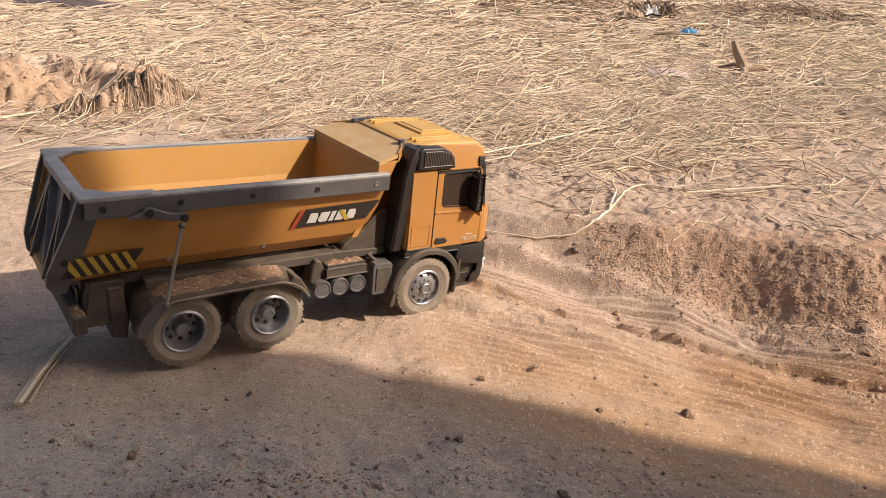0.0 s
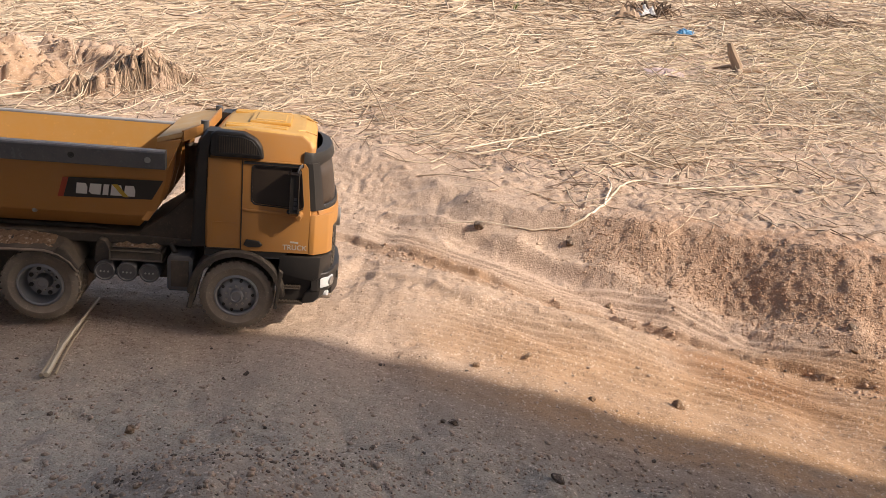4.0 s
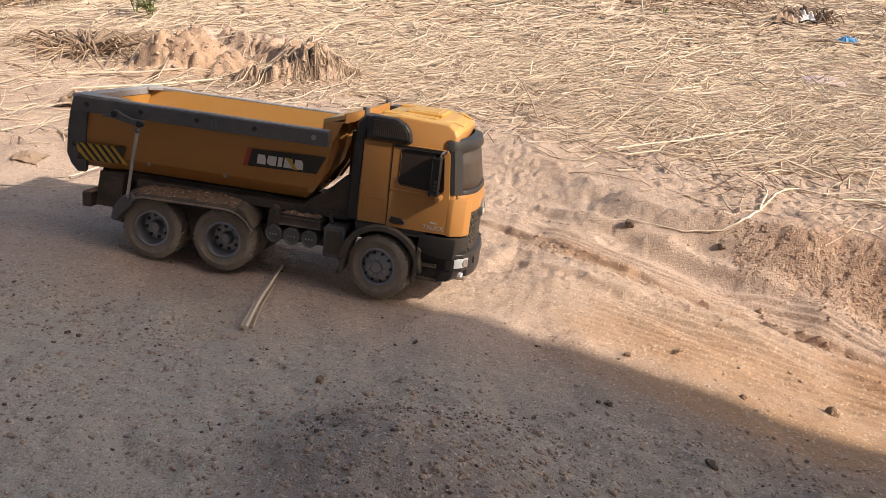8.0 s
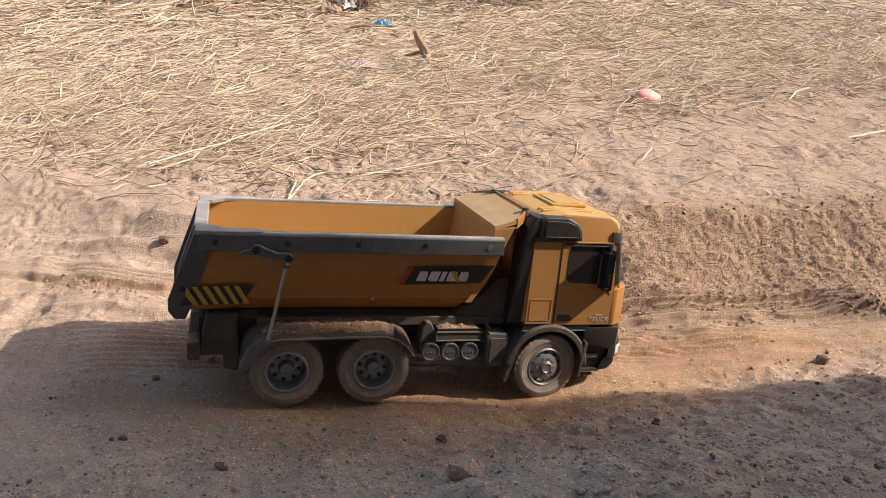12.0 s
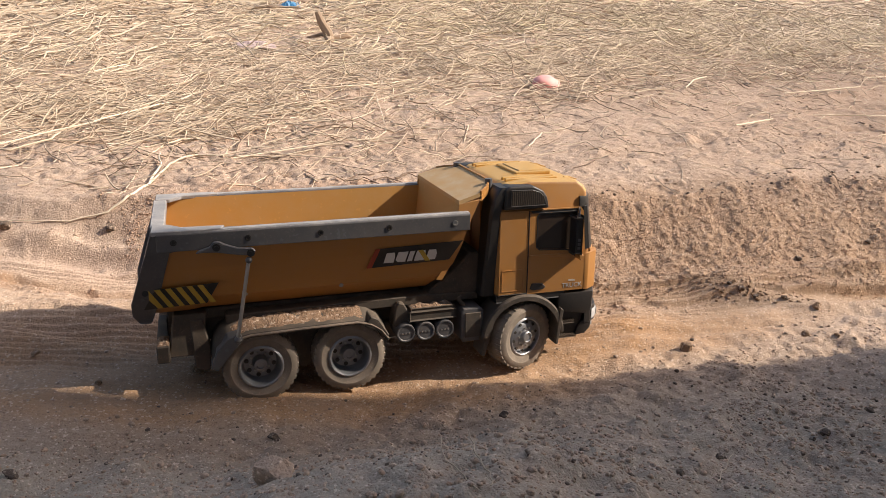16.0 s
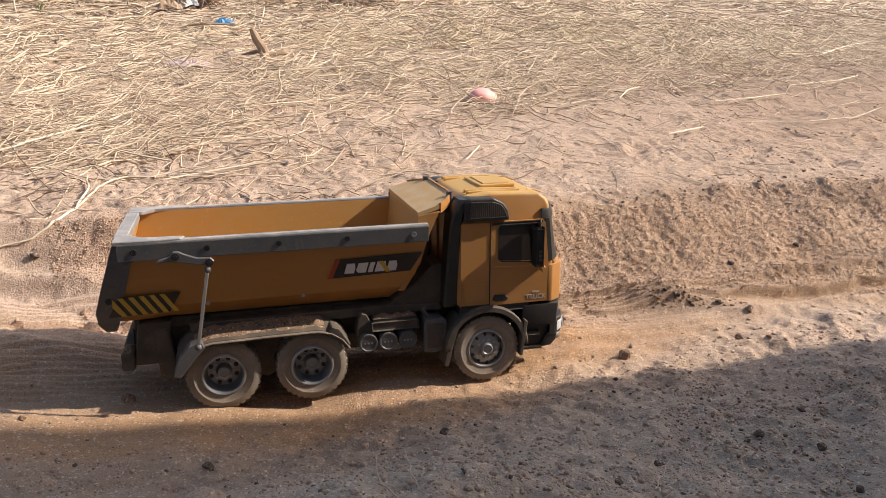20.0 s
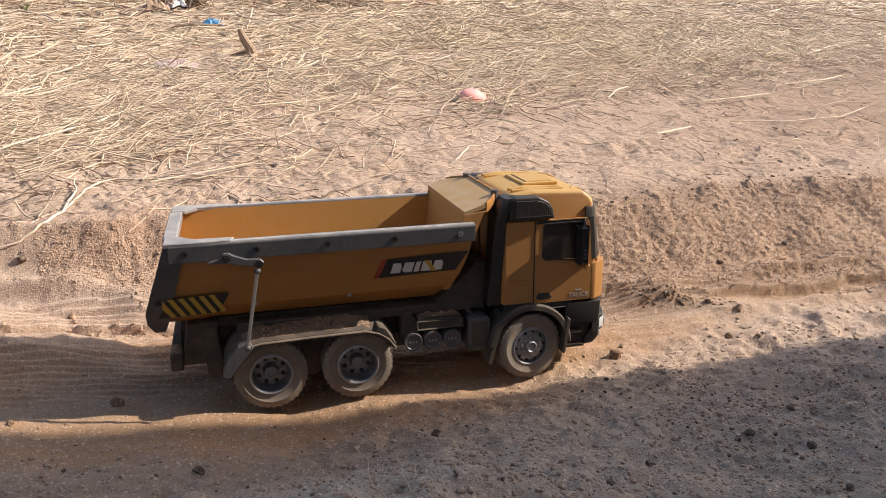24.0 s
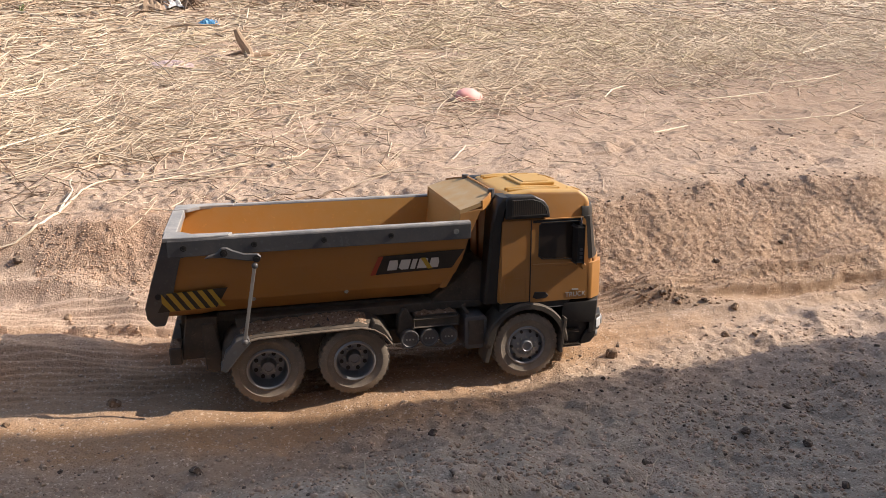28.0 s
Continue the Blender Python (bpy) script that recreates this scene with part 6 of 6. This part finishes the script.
def crumpled(name, at, wide, deep, high, material, label, category, seed):
    """A scrap of thin plastic, folded and creased."""
    bm = bmesh.new()
    n = 16
    rows = []
    for i in range(n + 1):
        row = []
        for j in range(n + 1):
            u, v = i / n - 0.5, j / n - 0.5
            p = Vector((u * 5, v * 5, seed * 2.3))
            edge = 1 - 0.25 * abs(noise.noise(Vector((u * 3, v * 3, seed))))
            x, y = at[0] + wide * u * edge + 0.006 * noise.noise(p * 1.3), at[1] + deep * v * edge + 0.006 * noise.noise(p * 1.7)
            z = float(ground_height(x, y)) + at[2] + high * max(0.02, (1 - 3.2 * (u * u + v * v))) * (0.65 + 0.7 * noise.noise(p) + 0.3 * abs(noise.noise(p * 2.6)))
            row.append((x, y, z))
        rows.append(row)
    loft(bm, rows, close=False)
    ob = part(name, bm, material)
    ob.modifiers.new("thick", "SOLIDIFY").thickness = 0.0008
    return tagged(ob, label, category)


crumpled("plastic_scrap", (0.975, 3.42, 0.010), 0.085, 0.075, 0.022, blue_film, "crumpled bright blue plastic scrap in the straw", "litter", 1)
crumpled("plastic_bag", (0.727, 2.56, 0.012), 0.125, 0.085, 0.016, violet_film, "crumpled pale lilac plastic bag in the straw", "litter", 2)
bm = bmesh.new()
bmesh.ops.create_icosphere(bm, subdivisions=3, radius=1.0)
for v in bm.verts:
    k = 1 + 0.10 * noise.noise(v.co * 1.6 + Vector((4, 1, 2)))
    v.co = Vector((v.co.x * 0.046 * k, v.co.y * 0.032 * k, max(v.co.z, -0.25) * 0.025 * k * (1.0 - 0.35 * v.co.x)))
foam = part("foam_piece", bm, pink_film, smooth=True)
foam.matrix_basis = pose(1.43, 1.92, float(ground_height(1.43, 1.92)) + 0.006, 0, 4, 24)
tagged(foam, "pale pink rounded foam piece on dry soil", "litter")
crumpled("paper_scrap", (0.90, 3.95, 0.02), 0.10, 0.10, 0.04, white, "torn pale paper scrap in the straw", "litter", 4)
crumpled("dry_leaf", (-0.925, 1.175, 0.003), 0.06, 0.04, 0.008, bark, "curled dry brown leaf on bare soil", "leaf", 5)
crumpled("dry_leaf", (0.80, 3.86, 0.02), 0.12, 0.09, 0.05, bark, "curled dry brown leaf in the straw", "leaf", 6)
crumpled("dry_leaf", (-1.08, 1.52, 0.004), 0.09, 0.06, 0.03, bark, "curled dry brown leaf in the straw", "leaf", 7)

crumpled("rag", (-1.90, 3.86, 0.0), 0.62, 0.16, 0.05, rag_cloth, "dark faded cloth rag lying on the field", "rag", 8)

# broken stump, weeds, root tufts
bm = bmesh.new()
base = float(ground_height(0.985, 2.66))
tube(bm, [(0.99, 2.65, base - 0.02), (0.975, 2.66, base + 0.03), (0.955, 2.67, base + 0.065), (0.945, 2.68, base + 0.095)], [0.020, 0.016, 0.014, 0.009], 9)
stump = part("stump", bm, bark, smooth=True)
tagged(stump, "short broken dry stem standing in the straw", "stump")
for k in range(3):
    bm = bmesh.new()
    a = 2.1 * k
    tube(bm, [(0.988, 2.65, base + 0.012), (0.988 + 0.05 * math.cos(a), 2.65 + 0.05 * math.sin(a), base + 0.02), (0.988 + 0.10 * math.cos(a + 0.3), 2.65 + 0.10 * math.sin(a + 0.3), base + 0.004)], [0.009, 0.007, 0.003], 7)
    part("root", bm, bark, stump, smooth=True)


def tuft(name, at, radius, height, count, material, label, category, seed, thick=0.006, droop=0.6):
    rng = random.Random(seed)
    bm = bmesh.new()
    base = float(ground_height(*at))
    for _ in range(count):
        a, reach, h = rng.uniform(0, 6.28), radius * rng.uniform(0.3, 1.0), height * rng.uniform(0.4, 1.0)
        r0 = radius * 0.35 * rng.random()
        x0, y0 = at[0] + r0 * math.cos(a), at[1] + r0 * math.sin(a)
        x1, y1 = at[0] + (r0 + reach * 0.5) * math.cos(a), at[1] + (r0 + reach * 0.5) * math.sin(a)
        x2, y2 = at[0] + reach * math.cos(a + rng.uniform(-0.4, 0.4)), at[1] + reach * math.sin(a + rng.uniform(-0.4, 0.4))
        tube(bm, [(x0, y0, base + h * 0.25), (x1, y1, base + h), (x2, y2, base + h * (1 - droop))], [thick, thick * 0.8, thick * 0.4], 5)
    ob = part(name, bm, material)
    return tagged(ob, label, category, kind="stuff")


tuft("root_tuft", (0.02, 4.62), 0.42, 0.17, 150, dark_root, "dark root ball of an old crop tuft", "root tuft", 31, 0.011, 0.9)
tuft("root_tuft", (0.62, 4.75), 0.30, 0.10, 80, dark_root, "dark root ball of an old crop tuft", "root tuft", 32, 0.008, 0.9)
tuft("root_tuft", (0.93, 3.98), 0.16, 0.07, 40, dark_root, "dark roots among dry leaves", "root tuft", 33, 0.006, 0.8)
def hanging_fringe(count, seed):
    """Soil-coated rootlets that hang down the near face of the crest."""
    rng = random.Random(seed)
    bm = bmesh.new()
    xs = [p[0] for p in CREST]
    for _ in range(count):
        x = -0.94 + 0.39 * rng.random() ** 0.8
        y = float(np.interp(x, xs, [p[1] for p in CREST]))
        h = float(np.interp(x, xs, [p[2] for p in CREST]))
        run = rng.uniform(0.4, 1.0)
        lean = rng.gauss(0.022, 0.020)
        points = []
        for f in (0.0, 0.35, 0.7, 1.0):
            px, py = x + lean * f, y + 0.006 - (0.012 + 0.085 * run) * f
            points.append((px, py, float(ground_height(px, py)) + 0.003 + 0.01 * f * (1 - f) * h / 0.1))
        r = rng.uniform(0.0009, 0.0026)
        tube(bm, points, [r, r * 0.9, r * 0.7, r * 0.3], 5)
    return tagged(part("root_fringe", bm, brown_root), "brown rootlets hanging from an eroded heap", "roots", kind="stuff")


hanging_fringe(190, 34)
tuft("root_fringe", (-1.42, 2.03), 0.26, 0.045, 170, brown_root, "brown rootlets at the foot of a soil heap", "roots", 35, 0.0032, 1.0)
tuft("root_fringe", (-2.2, 2.75), 0.3, 0.05, 60, brown_root, "brown rootlets on the field", "roots", 36, 0.0035, 1.0)


def weed(at, height, stems, seed):
    rng = random.Random(seed)
    plant = new("weed")
    plant.location = (*at, float(ground_height(*at)))
    for k in range(stems):
        a = rng.uniform(0, 6.28)
        tip = Vector((0.35 * height * math.cos(a), 0.35 * height * math.sin(a), height * rng.uniform(0.7, 1)))
        bm = bmesh.new()
        tube(bm, [(0, 0, -0.01), tuple(tip * 0.5 + Vector((0, 0, height * 0.1))), tuple(tip)], [0.0022, 0.0018, 0.001], 6)
        stem = part("stem", bm, leaf_green, plant)
        for i in range(9):
            f = 0.25 + 0.75 * i / 8
            p, b = tip * f, rng.uniform(0, 6.28)
            size = height * rng.uniform(0.20, 0.34)
            out = Vector((math.cos(b), math.sin(b), rng.uniform(0, 0.6))).normalized()
            side = out.cross(Vector((0, 0, 1))).normalized()
            bm = bmesh.new()
            ring = [p, p + out * size * 0.35 + side * size * 0.24, p + out * size * 0.75 + side * size * 0.18, p + out * size, p + out * size * 0.75 - side * size * 0.18, p + out * size * 0.35 - side * size * 0.24]
            mid = bm.verts.new(p + out * size * 0.55 - Vector((0, 0, size * 0.08)))
            vs = [bm.verts.new(v) for v in ring]
            for u, w in zip(vs, vs[1:] + vs[:1]):
                bm.faces.new((u, w, mid))
            part("leaf", bm, leaf_green, stem)
    return tagged(plant, "small leafy green weed on dry soil", "weed", "green weeds")


weed((-1.575, 2.60), 0.13, 6, 1)
weed((-1.70, 2.70), 0.09, 4, 2)
weed((0.27, 3.82), 0.05, 4, 3)

# ---- movement ----
TRUCK_ROWS = [
    (0, -0.202, 0.880, -0.028, 39.1, 5.6, 0.3),
    (0.5, -0.200, 0.876, -0.026, 38.9, 5.6, -0.7),
    (1, -0.198, 0.873, -0.026, 38.8, 5.5, -1.0),
    (1.5, -0.262, 0.901, -0.028, 27.8, 5.4, -0.9),
    (2, -0.403, 0.866, -0.016, 15.2, 4.7, -3.9),
    (2.5, -0.446, 0.871, -0.016, 12.6, 4.5, -5.0),
    (4.5, -0.440, 0.889, -0.022, 10.9, 3.7, -6.5),
    (5, -0.442, 0.883, -0.026, 11.9, 3.4, -6.7),
    (5.5, -0.450, 0.883, -0.027, 14.0, 4.3, -7.4),
    (6, -0.446, 0.878, -0.023, 13.8, 4.4, -7.2),
    (6.5, -0.448, 0.878, -0.023, 14.2, 4.7, -7.0),
    (7, -0.448, 0.867, -0.016, 14.2, 4.6, -6.6),
    (7.5, -0.463, 0.895, -0.030, 11.1, 3.7, -8.7),
    (8, -0.475, 0.939, -0.034, 3.0, 2.7, -9.0),
    (8.5, -0.489, 0.988, -0.038, -4.6, 2.5, -8.6),
    (9, -0.482, 0.984, -0.037, -5.2, 2.2, -8.5),
    (9.5, -0.486, 0.989, -0.039, -4.8, 2.4, -8.8),
    (10, -0.470, 0.977, -0.039, -4.9, 2.7, -10.0),
    (10.5, -0.345, 0.960, -0.034, -1.3, 4.5, -6.7),
    (11, -0.117, 0.929, -0.033, -2.8, 6.3, -9.2),
    (11.2, -0.034, 0.910, -0.044, -0.2, 7.2, -7.9),
    (11.4, 0.073, 0.909, -0.047, -5.5, 8.2, -6.8),
    (11.8, 0.258, 0.870, -0.063, -1.1, 8.1, -7.6),
    (12, 0.339, 0.857, -0.075, -0.7, 6.8, -8.4),
    (12.2, 0.419, 0.853, -0.081, -1.3, 5.3, -8.8),
    (12.5, 0.516, 0.802, -0.084, 5.1, 2.9, -9.2),
    (14.5, 0.537, 0.810, -0.105, 6.3, 0.4, -11.1),
    (15, 0.511, 0.855, -0.108, -1.7, 0.4, -10.1),
    (15.5, 0.510, 0.864, -0.109, -2.0, 0.7, -9.7),
    (16, 0.507, 0.856, -0.103, -1.8, 0.6, -8.8),
    (16.5, 0.507, 0.858, -0.103, -1.9, 0.5, -8.5),
    (17, 0.509, 0.852, -0.103, -1.1, 0.7, -9.0),
    (17.5, 0.511, 0.856, -0.102, -1.4, 0.9, -8.7),
    (18, 0.540, 0.865, -0.104, -4.5, 0.3, -9.3),
    (18.5, 0.552, 0.883, -0.108, -7.5, -0.4, -9.3),
    (19, 0.551, 0.882, -0.107, -7.1, -0.3, -9.1),
    (19.5, 0.553, 0.892, -0.106, -8.3, 0.2, -8.5),
    (20, 0.553, 0.890, -0.108, -8.4, -0.1, -9.3),
    (20.5, 0.555, 0.893, -0.109, -8.9, -0.3, -9.4),
    (21, 0.555, 0.893, -0.108, -9.0, -0.2, -9.3),
    (21.5, 0.578, 0.900, -0.107, -11.2, -0.7, -8.7),
    (23.5, 0.618, 0.883, -0.107, -11.2, -1.0, -8.4),
    (24, 0.618, 0.871, -0.104, -9.2, -0.6, -8.1),
    (24.5, 0.621, 0.883, -0.107, -11.9, -0.8, -9.1),
    (25, 0.628, 0.874, -0.105, -9.9, -0.7, -9.0),
    (25.5, 0.630, 0.876, -0.107, -10.5, -0.9, -9.0),
    (26, 0.630, 0.876, -0.106, -11.0, -0.9, -9.2),
    (26.5, 0.619, 0.879, -0.107, -10.3, -0.6, -9.3),
    (27, 0.616, 0.885, -0.107, -11.2, -1.0, -9.4),
    (27.5, 0.616, 0.886, -0.108, -11.3, -0.9, -9.7),
    (28, 0.623, 0.881, -0.106, -10.8, -0.4, -9.4),
]
STEER = [(0, 0), (1.1, 0), (1.4, 20), (1.9, 22), (2.3, 0), (7.2, 0), (7.6, -12), (8.6, -12), (10, 0), (11.9, 0), (12.3, 22), (12.6, 25), (14.4, 22), (14.8, 12), (15.6, 8), (15.9, 20), (16.1, 20), (16.5, 8), (17.0, -3), (18.2, 0), (23.9, 3), (24.2, 14), (24.4, 20), (24.7, 4), (25.5, 0), (28, 0)]


def motions():
    walk(truck, [(t, pose(x, y, z, roll, pitch, yaw)) for t, x, y, z, yaw, pitch, roll in TRUCK_ROWS])
    # the wheels nudge the stick aside as the truck backs over it
    a = radians(-2.6)
    px, py = -0.254, 0.716
    nudged = pose(-0.278 - px * math.cos(a) + py * math.sin(a), 0.704 - px * math.sin(a) - py * math.cos(a), 0.003, 0, 0, -2.6)
    walk(stick, [(0, nudged), (2.0, nudged), (2.3, pose(0, 0, 0)), (28, pose(0, 0, 0))])
    times = [i / 10 for i in range(281)]
    at = [[float(np.interp(t, [r[0] for r in TRUCK_ROWS], [r[k] for r in TRUCK_ROWS])) for k in (1, 2, 4)] for t in times]
    spin, gone = [0.0], 0.0
    for (x0, y0, a0), (x1, y1, a1) in zip(at, at[1:]):
        a = radians((a0 + a1) / 2)
        gone += (x1 - x0) * math.cos(a) + (y1 - y0) * math.sin(a)
        spin.append(math.degrees(gone / R))
    for wheel, x, y, front in wheels:
        rows = []
        for t, turn in zip(times, spin):
            steer = float(np.interp(t, [r[0] for r in STEER], [r[1] for r in STEER])) if front else 0.0
            rows.append((t, pose(x, y, 0.0425, 0, turn, steer)))
        walk(wheel, rows)


motions()
